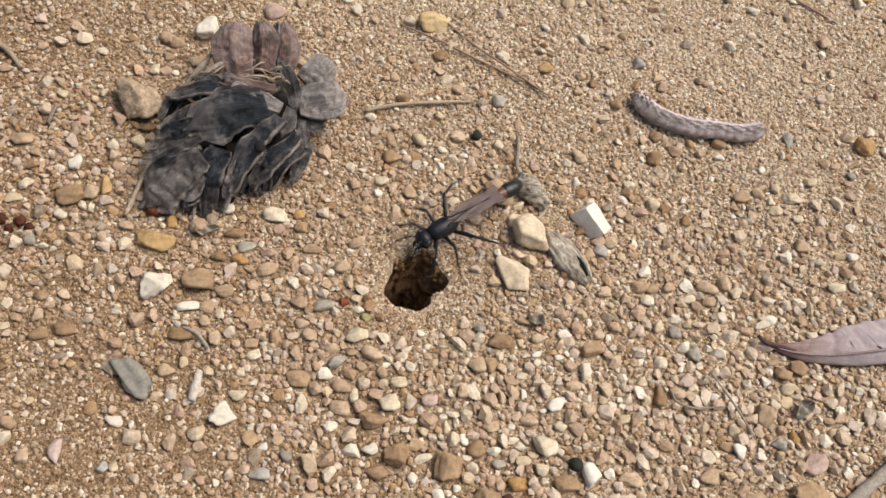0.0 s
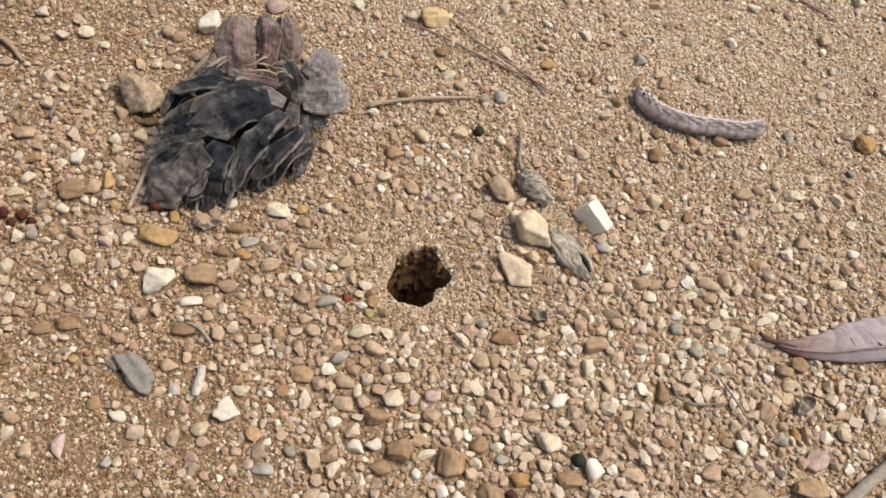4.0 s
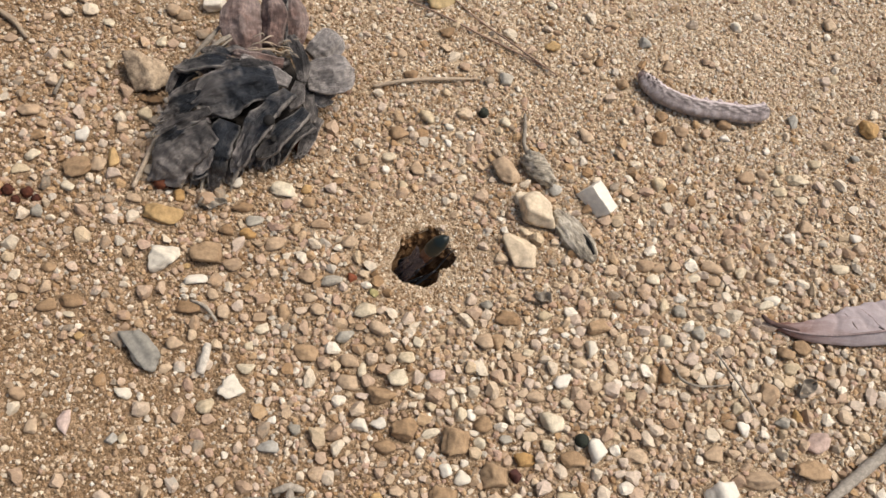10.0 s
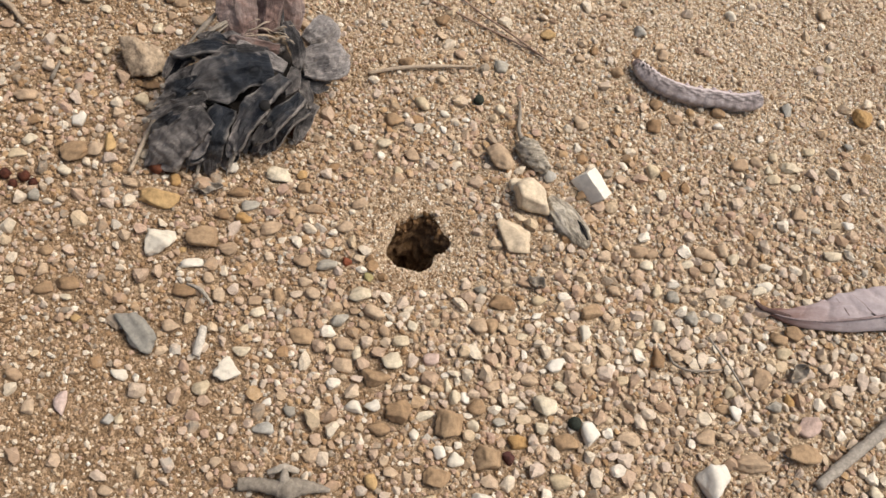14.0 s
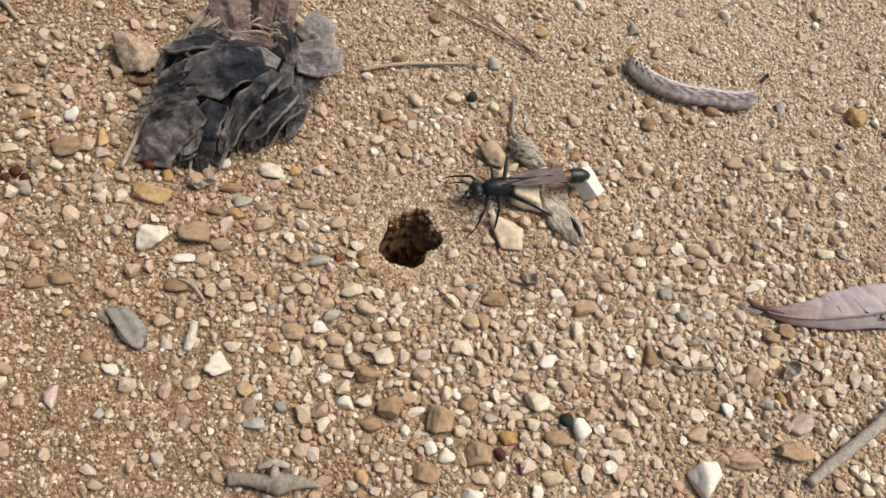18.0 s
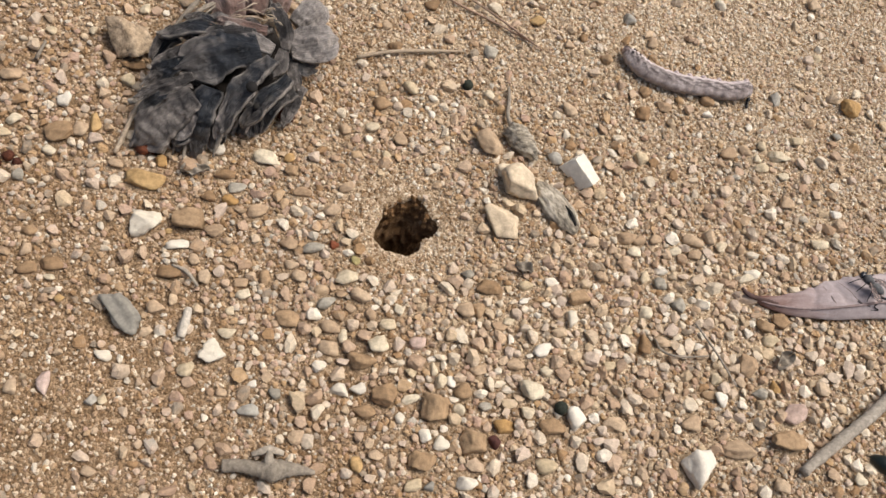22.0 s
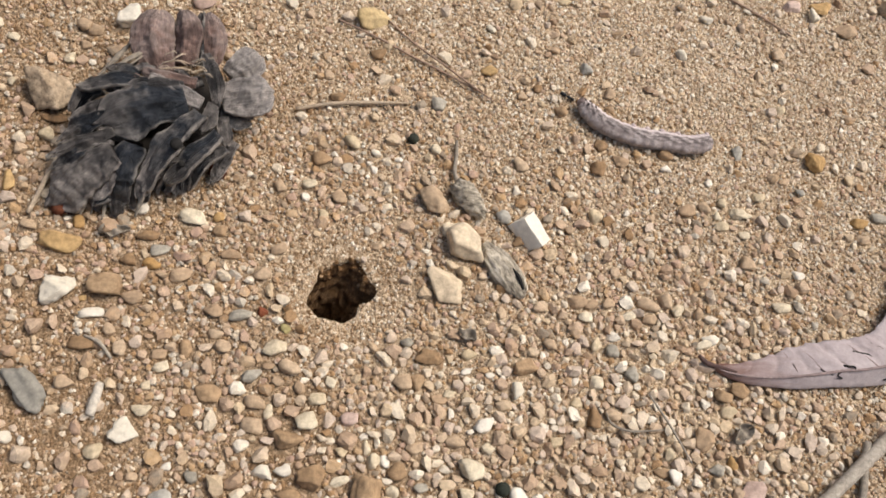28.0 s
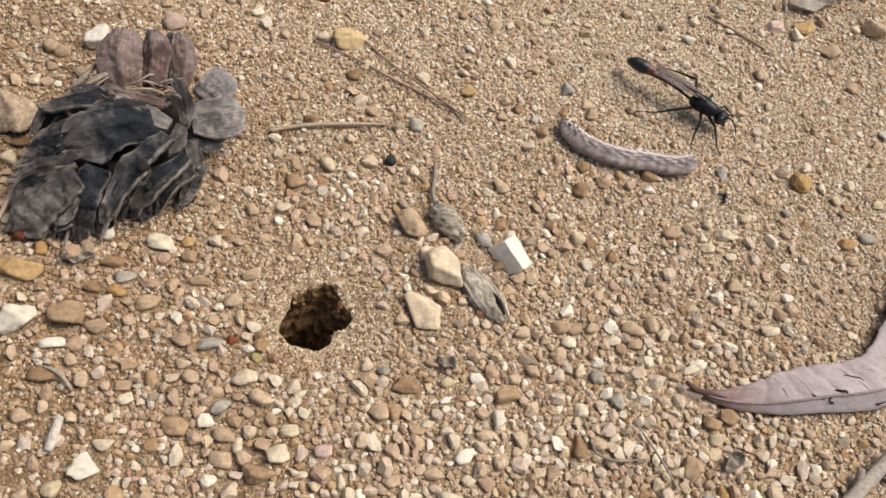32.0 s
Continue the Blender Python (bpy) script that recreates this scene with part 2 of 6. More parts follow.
def scale_material(name, low, mid, high, tip, rough):
    """Woody scale: fibres along its length, blotches, and a pale rim and tip, part bleaching, part painted edge
    highlight; its map runs root to tip and side to side.
    """
    m = bpy.data.materials.new(name)
    m.use_nodes = True
    nt = m.node_tree
    bsdf = nt.nodes["Principled BSDF"]
    coord = nt.nodes.new("ShaderNodeTexCoord")
    stretch = nt.nodes.new("ShaderNodeMapping")
    stretch.inputs["Scale"].default_value = (3.5, 18.0, 1.0)
    nt.links.new(coord.outputs["UV"], stretch.inputs[0])
    fibre = noise_node(nt, stretch.outputs[0], 1.0, 5.0, 0.65)
    blotch = noise_node(nt, coord.outputs["Object"], 210.0, 6.0, 0.66)
    grain = noise_node(nt, coord.outputs["Object"], 1600.0, 5.0, 0.7)
    rnd = nt.nodes.new("ShaderNodeObjectInfo").outputs["Random"]
    add = nt.nodes.new("ShaderNodeMath")
    add.operation = "MULTIPLY_ADD"
    nt.links.new(rnd, add.inputs[0])
    add.inputs[1].default_value = 0.14
    nt.links.new(blotch.outputs[0], add.inputs[2])
    base = ramp_node(nt, ((0.40, low), (0.56, mid), (0.74, high)))
    nt.links.new(add.outputs[0], base.inputs[0])
    streak = ramp_node(nt, ((0.32, (0.62, 0.62, 0.62)), (0.70, (1.35, 1.33, 1.3))))
    nt.links.new(fibre.outputs[0], streak.inputs[0])
    col = mix_node(nt, "MULTIPLY", 0.85, base.outputs[0], streak.outputs[0])
    # rim of bleaching and painted edge highlight: near tip and both sides, blotch-broken
    sep = nt.nodes.new("ShaderNodeSeparateXYZ")
    nt.links.new(coord.outputs["UV"], sep.inputs[0])
    along = ramp_node(nt, ((0.93, (0, 0, 0)), (1.0, (1, 1, 1))))
    nt.links.new(sep.outputs[0], along.inputs[0])
    across = ramp_node(nt, ((0.0, (0.9, 0.9, 0.9)), (0.025, (0.7, 0.7, 0.7)), (0.08, (0, 0, 0)), (0.92, (0, 0, 0)), (0.975, (0.7, 0.7, 0.7)), (1.0, (0.9, 0.9, 0.9))))
    nt.links.new(sep.outputs[1], across.inputs[0])
    # the outer third of a scale is weathered grey
    worn_end = nt.nodes.new("ShaderNodeMath")
    worn_end.operation = "MULTIPLY_ADD"
    nt.links.new(sep.outputs[0], worn_end.inputs[0])
    worn_end.inputs[1].default_value = 0.9
    nt.links.new(blotch.outputs[0], worn_end.inputs[2])
    less = nt.nodes.new("ShaderNodeMath")
    less.operation = "SUBTRACT"
    nt.links.new(worn_end.outputs[0], less.inputs[0])
    less.inputs[1].default_value = 0.95
    outer = ramp_node(nt, ((0.06, (0, 0, 0)), (0.36, (1, 1, 1))))
    nt.links.new(less.outputs[0], outer.inputs[0])
    weathered = mix_node(nt, "MULTIPLY", 0.9, high, streak.outputs[0])
    col = mix_node(nt, "MIX", outer.outputs[0], col, weathered)
    rim = mix_node(nt, "LIGHTEN", 1.0, along.outputs[0], across.outputs[0])
    broken = ramp_node(nt, ((0.38, (0, 0, 0)), (0.54, (1, 1, 1))))
    nt.links.new(blotch.outputs[0], broken.inputs[0])
    amount = mix_node(nt, "MULTIPLY", 1.0, rim, broken.outputs[0])
    amount = mix_node(nt, "MULTIPLY", 1.0, amount, (0.55, 0.55, 0.55))
    col = mix_node(nt, "MIX", amount, col, tip)
    scuff = ramp_node(nt, ((0.36, (0.5, 0.49, 0.48)), (0.52, (1, 1, 1)), (0.66, (1.7, 1.66, 1.6))))
    nt.links.new(noise_node(nt, coord.outputs["Object"], 620.0, 6.0, 0.7).outputs[0], scuff.inputs[0])
    col = mix_node(nt, "MULTIPLY", 0.6, col, scuff.outputs[0])
    nt.links.new(col, bsdf.inputs["Base Color"])
    bsdf.inputs["Roughness"].default_value = rough
    bsdf.inputs["Specular IOR Level"].default_value = 0.3
    both = nt.nodes.new("ShaderNodeMath")
    nt.links.new(fibre.outputs[0], both.inputs[0])
    nt.links.new(grain.outputs[0], both.inputs[1])
    bump = nt.nodes.new("ShaderNodeBump")
    bump.inputs["Strength"].default_value, bump.inputs["Distance"].default_value = 0.75, 0.0006
    nt.links.new(both.outputs[0], bump.inputs["Height"])
    nt.links.new(bump.outputs[0], bsdf.inputs["Normal"])
    return m


BARK = {
    "brown": scale_material("brown_scale", (0.095, 0.062, 0.053), (0.185, 0.12, 0.10), (0.26, 0.20, 0.177), (0.32, 0.26, 0.225), 0.65),
    "grey": scale_material("grey_scale", (0.020, 0.019, 0.019), (0.066, 0.060, 0.057), (0.185, 0.167, 0.152), (0.42, 0.375, 0.33), 0.55),
    "dark": scale_material("dark_scale", (0.006, 0.008, 0.011), (0.020, 0.024, 0.031), (0.115, 0.107, 0.101), (0.40, 0.36, 0.315), 0.38),
    "pale": scale_material("pale_scale", (0.13, 0.118, 0.112), (0.225, 0.205, 0.19), (0.33, 0.303, 0.28), (0.50, 0.45, 0.405), 0.55),
}
# near-black: shade in the gaps between the scales, put into the core's colour
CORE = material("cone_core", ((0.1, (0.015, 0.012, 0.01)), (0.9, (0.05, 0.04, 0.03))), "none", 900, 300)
BLEACHED = material("bleached_wood", ((0.1, (0.48, 0.42, 0.33)), (0.9, (0.66, 0.60, 0.50))), "object", 1500, 200)
STRAW = material("straw", ((0.1, (0.36, 0.27, 0.18)), (0.9, (0.58, 0.48, 0.355))), "object", 1500, 200)
RED_STEM = material("red_stem", ((0.1, (0.27, 0.17, 0.115)), (0.9, (0.43, 0.305, 0.22))), "object", 1500, 160)
TWIG = material("grey_twig", ((0.1, (0.27, 0.23, 0.18)), (0.9, (0.52, 0.465, 0.385))), "object", 1300, 250, contrast=0.6)
def leaf_stalk_tint(m):
    """The blade turns red-brown in streaks towards its stalk."""
    nt = m.node_tree
    bsdf = nt.nodes["Principled BSDF"]
    blade = bsdf.inputs["Base Color"].links[0].from_socket
    coord = nt.nodes.new("ShaderNodeTexCoord").outputs["Object"]
    sep = nt.nodes.new("ShaderNodeSeparateXYZ")
    nt.links.new(coord, sep.inputs[0])
    stretch = nt.nodes.new("ShaderNodeMapping")
    stretch.inputs["Scale"].default_value = (0.12, 1.0, 1.0)
    nt.links.new(coord, stretch.inputs[0])
    streak = noise_node(nt, stretch.outputs[0], 900.0, 4.0)
    far = nt.nodes.new("ShaderNodeMath")
    far.operation = "MULTIPLY_ADD"
    nt.links.new(sep.outputs[0], far.inputs[0])
    far.inputs[1].default_value = -60.0
    nt.links.new(streak.outputs[0], far.inputs[2])
    share = ramp_node(nt, ((0.0, (0, 0, 0)), (0.9, (1, 1, 1))))
    shift = nt.nodes.new("ShaderNodeMath")
    shift.operation = "SUBTRACT"
    nt.links.new(far.outputs[0], shift.inputs[0])
    shift.inputs[1].default_value = 1.1
    nt.links.new(shift.outputs[0], share.inputs[0])
    nt.links.new(mix_node(nt, "MIX", share.outputs[0], blade, (0.17, 0.095, 0.075)), bsdf.inputs["Base Color"])


def grub_skin():
    """Soft skin: lengthwise lines, slanted dark chevrons on each segment, fine mottling; its map runs head to tail and round the body."""
    m = material("caterpillar_skin", ((0.25, (0.26, 0.215, 0.20)), (0.5, (0.38, 0.325, 0.305)), (0.75, (0.50, 0.44, 0.42))), "none", 1800, 500, 0.6, 0.35, 0.3, contrast=0.35)
    nt = m.node_tree
    bsdf = nt.nodes["Principled BSDF"]
    skin = bsdf.inputs["Base Color"].links[0].from_socket
    uv = nt.nodes.new("ShaderNodeTexCoord").outputs["UV"]
    sep = nt.nodes.new("ShaderNodeSeparateXYZ")
    nt.links.new(uv, sep.inputs[0])

    def maths(kind, a, b):
        node = nt.nodes.new("ShaderNodeMath")
        node.operation = kind
        for i, x in enumerate((a, b)):
            if isinstance(x, (int, float)):
                node.inputs[i].default_value = x
            else:
                nt.links.new(x, node.inputs[i])
        return node.outputs[0]

    stretch = nt.nodes.new("ShaderNodeMapping")
    stretch.inputs["Scale"].default_value = (26.0, 30.0, 1.0)
    nt.links.new(uv, stretch.inputs[0])
    ragged = noise_node(nt, stretch.outputs[0], 1.0, 4.0, 0.65).outputs[0]
    slant = maths("MULTIPLY_ADD", sep.outputs[0], 12.0)
    nt.links.new(maths("MULTIPLY", sep.outputs[1], 9.0), slant.node.inputs[2])
    wave = maths("ABSOLUTE", maths("SUBTRACT", maths("FRACT", slant, 0.0), 0.5), 0.0)
    # the chevrons stay on the upper flank
    flank = ramp_node(nt, ((0.10, (0, 0, 0)), (0.17, (1, 1, 1)), (0.27, (1, 1, 1)), (0.32, (0, 0, 0))))
    nt.links.new(sep.outputs[1], flank.inputs[0])
    mark = ramp_node(nt, ((0.48, (0, 0, 0)), (0.66, (1, 1, 1))))
    nt.links.new(maths("ADD", maths("MULTIPLY", wave, 0.42), maths("MULTIPLY", ragged, 0.95)), mark.inputs[0])
    share = mix_node(nt, "MULTIPLY", 1.0, flank.outputs[0], mark.outputs[0])
    col = mix_node(nt, "MIX", share, skin, (0.10, 0.08, 0.075))
    line = ramp_node(nt, ((0.30, (0, 0, 0)), (0.335, (1, 1, 1)), (0.40, (1, 1, 1)), (0.44, (0, 0, 0))))
    nt.links.new(maths("ADD", sep.outputs[1], maths("MULTIPLY", ragged, 0.04)), line.inputs[0])
    pale_line = mix_node(nt, "MULTIPLY", 1.0, line.outputs[0], (0.75, 0.75, 0.75))
    col = mix_node(nt, "MIX", pale_line, col, (0.66, 0.575, 0.56))
    nt.links.new(col, bsdf.inputs["Base Color"])
    return m


GRUB = grub_skin()
GRUB_HEAD = material("caterpillar_head", ((0.30, (0.05, 0.035, 0.03)), (0.5, (0.24, 0.17, 0.15)), (0.7, (0.40, 0.32, 0.30))), "none", 1800, 700, 0.5, 0.3, 0.4)
GRUB_FOOT = material("caterpillar_foot", ((0.2, (0.46, 0.37, 0.36)), (0.8, (0.66, 0.56, 0.55))), "none", 1800, 700, 0.6, 0.3, 0.3)
GRUB_DARK = material("caterpillar_spot", ((0.1, (0.02, 0.016, 0.014)), (0.9, (0.06, 0.045, 0.04))), "none", 1800, 700, 0.5, 0.2, 0.3)
LEAF = material("dead_leaf", ((0.1, (0.33, 0.275, 0.27)), (0.5, (0.45, 0.39, 0.385)), (0.9, (0.55, 0.49, 0.48))), "none", 900, 90, 0.95, 0.35, 0.08, contrast=0.25)
leaf_stalk_tint(LEAF)
LEAF_VEIN = material("leaf_vein", ((0.1, (0.25, 0.185, 0.17)), (0.9, (0.36, 0.28, 0.265))), "none", 900, 300)
LEAF_DARK = material("leaf_tip", ((0.1, (0.06, 0.035, 0.028)), (0.9, (0.13, 0.08, 0.07))), "none")
WOOD = material("weathered_wood", ((0.1, (0.23, 0.195, 0.15)), (0.9, (0.47, 0.41, 0.325))), "object", 1200, 260, contrast=0.6)
CHIP = material("bark", ((0.2, (0.17, 0.142, 0.105)), (0.45, (0.42, 0.365, 0.28)), (0.75, (0.62, 0.555, 0.445))), "none", 1400, 700, 0.9, 0.9, 0.2, (0.35, 1, 1), 0.7)
BLACK = material("black_crack", ((0.1, (0.012, 0.011, 0.01)), (0.9, (0.02, 0.018, 0.016))), "none")
SEED = material("dark_seed", ((0.1, (0.018, 0.024, 0.016)), (0.9, (0.045, 0.05, 0.035))), "object", 1500, 400)
RUST = material("rust_bud", ((0.1, (0.06, 0.018, 0.010)), (0.9, (0.17, 0.055, 0.025))), "object", 1500, 400)


# ---- mesh helpers ----
def mesh_of(name, verts, faces, smooth=True):
    me = bpy.data.meshes.new(name)
    v = np.asarray(verts, dtype=np.float32) * MM
    sizes = np.array([len(q) for q in faces], dtype=np.int32)
    loops = np.concatenate([np.asarray(q, dtype=np.int32) for q in faces])
    me.vertices.add(len(v))
    me.vertices.foreach_set("co", v.ravel())
    me.loops.add(len(loops))
    me.loops.foreach_set("vertex_index", loops)
    me.polygons.add(len(sizes))
    starts = np.concatenate(([0], np.cumsum(sizes)[:-1])).astype(np.int32)
    me.polygons.foreach_set("loop_start", starts)
    me.polygons.foreach_set("loop_total", sizes)
    me.polygons.foreach_set("use_smooth", np.full(len(sizes), smooth))
    me.update(calc_edges=True)
    me.validate()
    return me


def solid(name, verts, faces, mat, parent=None, label="", smooth=True):
    """One mesh object, its verts in millimetres, at top level or as a part."""
    ob = new(name, mesh_of(name, verts, faces, smooth))
    ob.data.materials.append(mat)
    if parent is not None:
        ob.parent = parent
    if label:
        tagged(ob, label)
    return ob


def smooth_line(points, n):
    """A Catmull-Rom line through the points."""
    p = np.array(points, float)
    p = np.vstack([2 * p[0] - p[1], p, 2 * p[-1] - p[-2]])
    out = []
    for s in np.linspace(0, len(p) - 3 - 1e-6, n):
        i, u = int(s), s - int(s)
        a, b, c, d = p[i:i + 4]
        out.append(0.5 * (2 * b + (c - a) * u + (2 * a - 5 * b + 4 * c - d) * u * u + (3 * b - a - 3 * c + d) * u ** 3))
    return np.array(out)


def tube(points, radii, n=24, sides=8, rough=0.0, flat=1.0, seed=0):
    """Verts and faces of a tapered stem along a smooth line; radii are spread along it."""
    line = smooth_line(points, n)
    rad = np.interp(np.linspace(0, 1, n), np.linspace(0, 1, len(radii)), radii)
    rng = np.random.default_rng(seed)
    verts, faces = [], []
    for i in range(n):
        d = line[min(i + 1, n - 1)] - line[max(i - 1, 0)]
        d /= np.linalg.norm(d) + 1e-9
        side = np.cross(d, (0, 0, 1.0))
        if np.linalg.norm(side) < 1e-3:
            side = np.array((1.0, 0, 0))
        side /= np.linalg.norm(side)
        up = np.cross(side, d)
        for k in range(sides):
            a = 2 * math.pi * k / sides
            r = rad[i] * (1 + rough * rng.normal())
            verts.append(line[i] + r * (math.cos(a) * side + flat * math.sin(a) * up))
    for i in range(n - 1):
        for k in range(sides):
            j = (k + 1) % sides
            faces.append((i * sides + k, i * sides + j, (i + 1) * sides + j, (i + 1) * sides + k))
    faces.append(tuple(range(sides))[::-1])
    faces.append(tuple((n - 1) * sides + k for k in range(sides)))
    return verts, faces


def ball(level):
    bm = bmesh.new()
    bmesh.ops.create_icosphere(bm, subdivisions=level, radius=1.0)
    v = np.array([q.co[:] for q in bm.verts])
    f = np.array([[q.index for q in p.verts] for p in bm.faces])
    bm.free()
    return v, f


BALLS = {k: ball(k) for k in (1, 2, 3, 4)}
BALLS[0] = (np.array(((1, 0, 0), (-1, 0, 0), (0, 1, 0), (0, -1, 0), (0, 0, 1), (0, 0, -1)), float),
            np.array(((0, 2, 4), (2, 1, 4), (1, 3, 4), (3, 0, 4), (2, 0, 5), (1, 2, 5), (3, 1, 5), (0, 3, 5))))


def stone_shape(level, seed, planes=11, cut=0.72, rough=0.03, crisp=50):
    """A faceted lump: a ball cut by random planes; crisp sets how sharp its edges are."""
    rng = np.random.default_rng(seed)
    v, f = BALLS[level]
    if level == 0:
        return v + rng.normal(0, 0.22, v.shape), f
    box = np.array(((1, 0, 0), (-1, 0, 0), (0, 1, 0), (0, -1, 0), (0, 0, 1), (0, 0, -1)), float) + rng.normal(0, 0.42 if crisp > 100 else 0.60, (6, 3))
    n = np.concatenate((box, rng.normal(size=(max(1, planes - 6), 3))))
    n /= np.linalg.norm(n, axis=1)[:, None]
    d = np.concatenate((rng.uniform(cut, cut + 0.2, 6), rng.uniform(cut + 0.10, cut + 0.32, len(n) - 6)))
    dots = v @ n.T
    r = np.where(dots > 0.05, d / np.maximum(dots, 0.05), 9.0)
    sharp = crisp / cut
    r = -np.log(np.exp(-sharp * r).sum(1) + math.exp(-sharp * 1.1)) / sharp
    w = v * r[:, None]
    if rough:
        ph = rng.uniform(0, 9, (3, 3))
        w = w * (1 + rough * (np.sin(v @ (3.1 * n[:3].T * 2) + ph[0]).sum(1) + 0.6 * np.sin(v @ (7.3 * n[3:6].T) + ph[1]).sum(1)))[:, None]
    w /= np.abs(w).max(0)
    return w, f


# ---- ground ----
def ground_height(x, y):
    r = math.hypot(x, y * 0.93)
    h = 0.9 * noise.noise((x * 0.035, y * 0.035, 1.7)) + 0.35 * noise.noise((x * 0.14, y * 0.14, 5.1))
    h *= min(1.0, max(0.0, (r - 4.0) / 14.0)) * (1.0 if r < 300 else 300 / r)
    return h - 1.5 * math.exp(-(r / 8.5) ** 2)


def hole_radius(a):
    r = 5.9 + 0.30 * math.sin(3 * a + 0.6) + 0.22 * math.sin(5 * a + 2.1) + 0.10 * math.sin(11 * a) + 0.06 * math.sin(17 * a + 1)
    for at, width, cut in ((2.25, 0.38, 1.2), (2.85, 0.36, 1.0), (0.60, 0.45, 0.7), (1.25, 0.30, -0.7), (-0.65, 0.42, 1.3), (-2.36, 0.45, -1.2)):
        off = (a - at + math.pi) % (2 * math.pi) - math.pi
        r -= cut * math.exp(-(off / width) ** 2)
    return r


def axis_steps(lo, hi, fine_lo, fine_hi):
    out = list(np.arange(lo, fine_lo, 0.7)) + list(np.arange(fine_lo, fine_hi, 0.3)) + list(np.arange(fine_hi, hi, 0.7))
    step, a, b = 1.0, out[0], out[-1]
    left, right = [], []
    while step < 60000:
        step *= 1.5
        a, b = a - step, b + step
        left.append(a)
        right.append(b)
    return np.array(left[::-1] + out + right)


def build_ground():
    xs, ys = axis_steps(-100, 170, -8, 8), axis_steps(-70, 145, -8, 8)
    nx = len(xs)
    verts = []
    for y in ys:
        for x in xs:
            r, a = math.hypot(x, y), math.atan2(y, x)
            px, py = x, y
            if r < 9:
                rim = hole_radius(a)
                if abs(r - rim) < 0.2:
                    px, py = rim * math.cos(a), rim * math.sin(a)
            z = ground_height(px, py)
            if -100 < x < 170 and -70 < y < 145:
                z += 0.22 * noise.noise((px * 0.9, py * 0.9, 0.3)) + 0.10 * noise.noise((px * 2.3, py * 2.3, 8.3))
            verts.append((px, py, z))
    faces = []
    for j in range(len(ys) - 1):
        for i in range(nx - 1):
            q = (j * nx + i, j * nx + i + 1, (j + 1) * nx + i + 1, (j + 1) * nx + i)
            if abs(xs[i]) < 8 and abs(ys[j]) < 8:
                cx = sum(verts[k][0] for k in q) / 4
                cy = sum(verts[k][1] for k in q) / 4
                if math.hypot(cx, cy) < hole_radius(math.atan2(cy, cx)) - 0.02:
                    continue
            faces.append(q)
    g = solid("ground", verts, faces, SAND)
    return tagged(g, "bare sandy brown earth strewn with fine gravel", "ground", kind="structure")


def burrow_wall(a, u):
    """A point of the shaft's wall, at an angle and a share of the depth; the shaft slants under the near rim."""
    z = -46.0 * u ** 1.5
    r = (hole_radius(a) + 0.05) * (1 + 0.06 * min(1, u * 4) - 0.10 * u)
    d = Vector((math.cos(a) * 2.2, math.sin(a) * 2.2, z * 0.5))
    back = math.exp(-((a - 1.45) / 0.85) ** 2)
    under = (a + 2.6 + math.pi) % (2 * math.pi) - math.pi
    r += 2.4 * math.exp(-(under / 0.75) ** 2) * min(1.0, -z / 5.0)
    r -= back * 1.1 * min(1.0, -z / 9.0)
    r += min(1, u * 9) * (0.75 * noise.noise(d) + 0.5 * noise.noise(d * 2.3) + 0.3 * noise.noise(d * 5.0))
    rim = hole_radius(a)
    top = ground_height(rim * math.cos(a), rim * math.sin(a))
    lean = 0.33 * z
    return (r * math.cos(a) + 0.66 * lean, r * math.sin(a) + 0.75 * lean, z + top)


def rings_of(rings, sides, closed):
    verts = [p for r in rings for p in r]
    faces = []
    for i in range(len(rings) - 1):
        for k in range(sides):
            j = (k + 1) % sides
            faces.append((i * sides + j, i * sides + k, (i + 1) * sides + k, (i + 1) * sides + j))
    if closed:
        faces.append(tuple((len(rings) - 1) * sides + k for k in range(sides)))
    return verts, faces


def build_burrow():
    """The dug shaft with crumbly moist walls going down into the dark, and its trodden lip of fine soil."""
    sides = 220
    angles = [2 * math.pi * k / sides for k in range(sides)]
    v, f = rings_of([[burrow_wall(a, i / 89) for a in angles] for i in range(90)], sides, True)
    shaft = tagged(solid("burrow", v, f, EARTH), "round dark burrow dug into the sandy earth", "burrow", kind="structure")
    lip = []
    for out, up in ((2.6, -0.25), (1.7, 0.10), (0.9, 0.22), (0.35, 0.12), (0.0, -0.2), (-0.12, -0.9)):
        ring = []
        for a in angles:
            r = hole_radius(a) + out
            x, y = r * math.cos(a), r * math.sin(a)
            ring.append((x, y, ground_height(x, y) + up + (0.25 * noise.noise((x * 0.9, y * 0.9, 0.3)) + 0.22 * noise.noise((x * 2.1, y * 2.1, 4.0))) * (1 if out < 2 else 0)))
        lip.append(ring)
    v, f = rings_of(lip, sides, False)
    solid("lip", v, f, SAND, shaft, "trodden lip of fine tan soil")
    return shaft


ground = build_ground()
burrow = build_burrow()

# ---- pebbles ----
PLACED = []
COVER = []


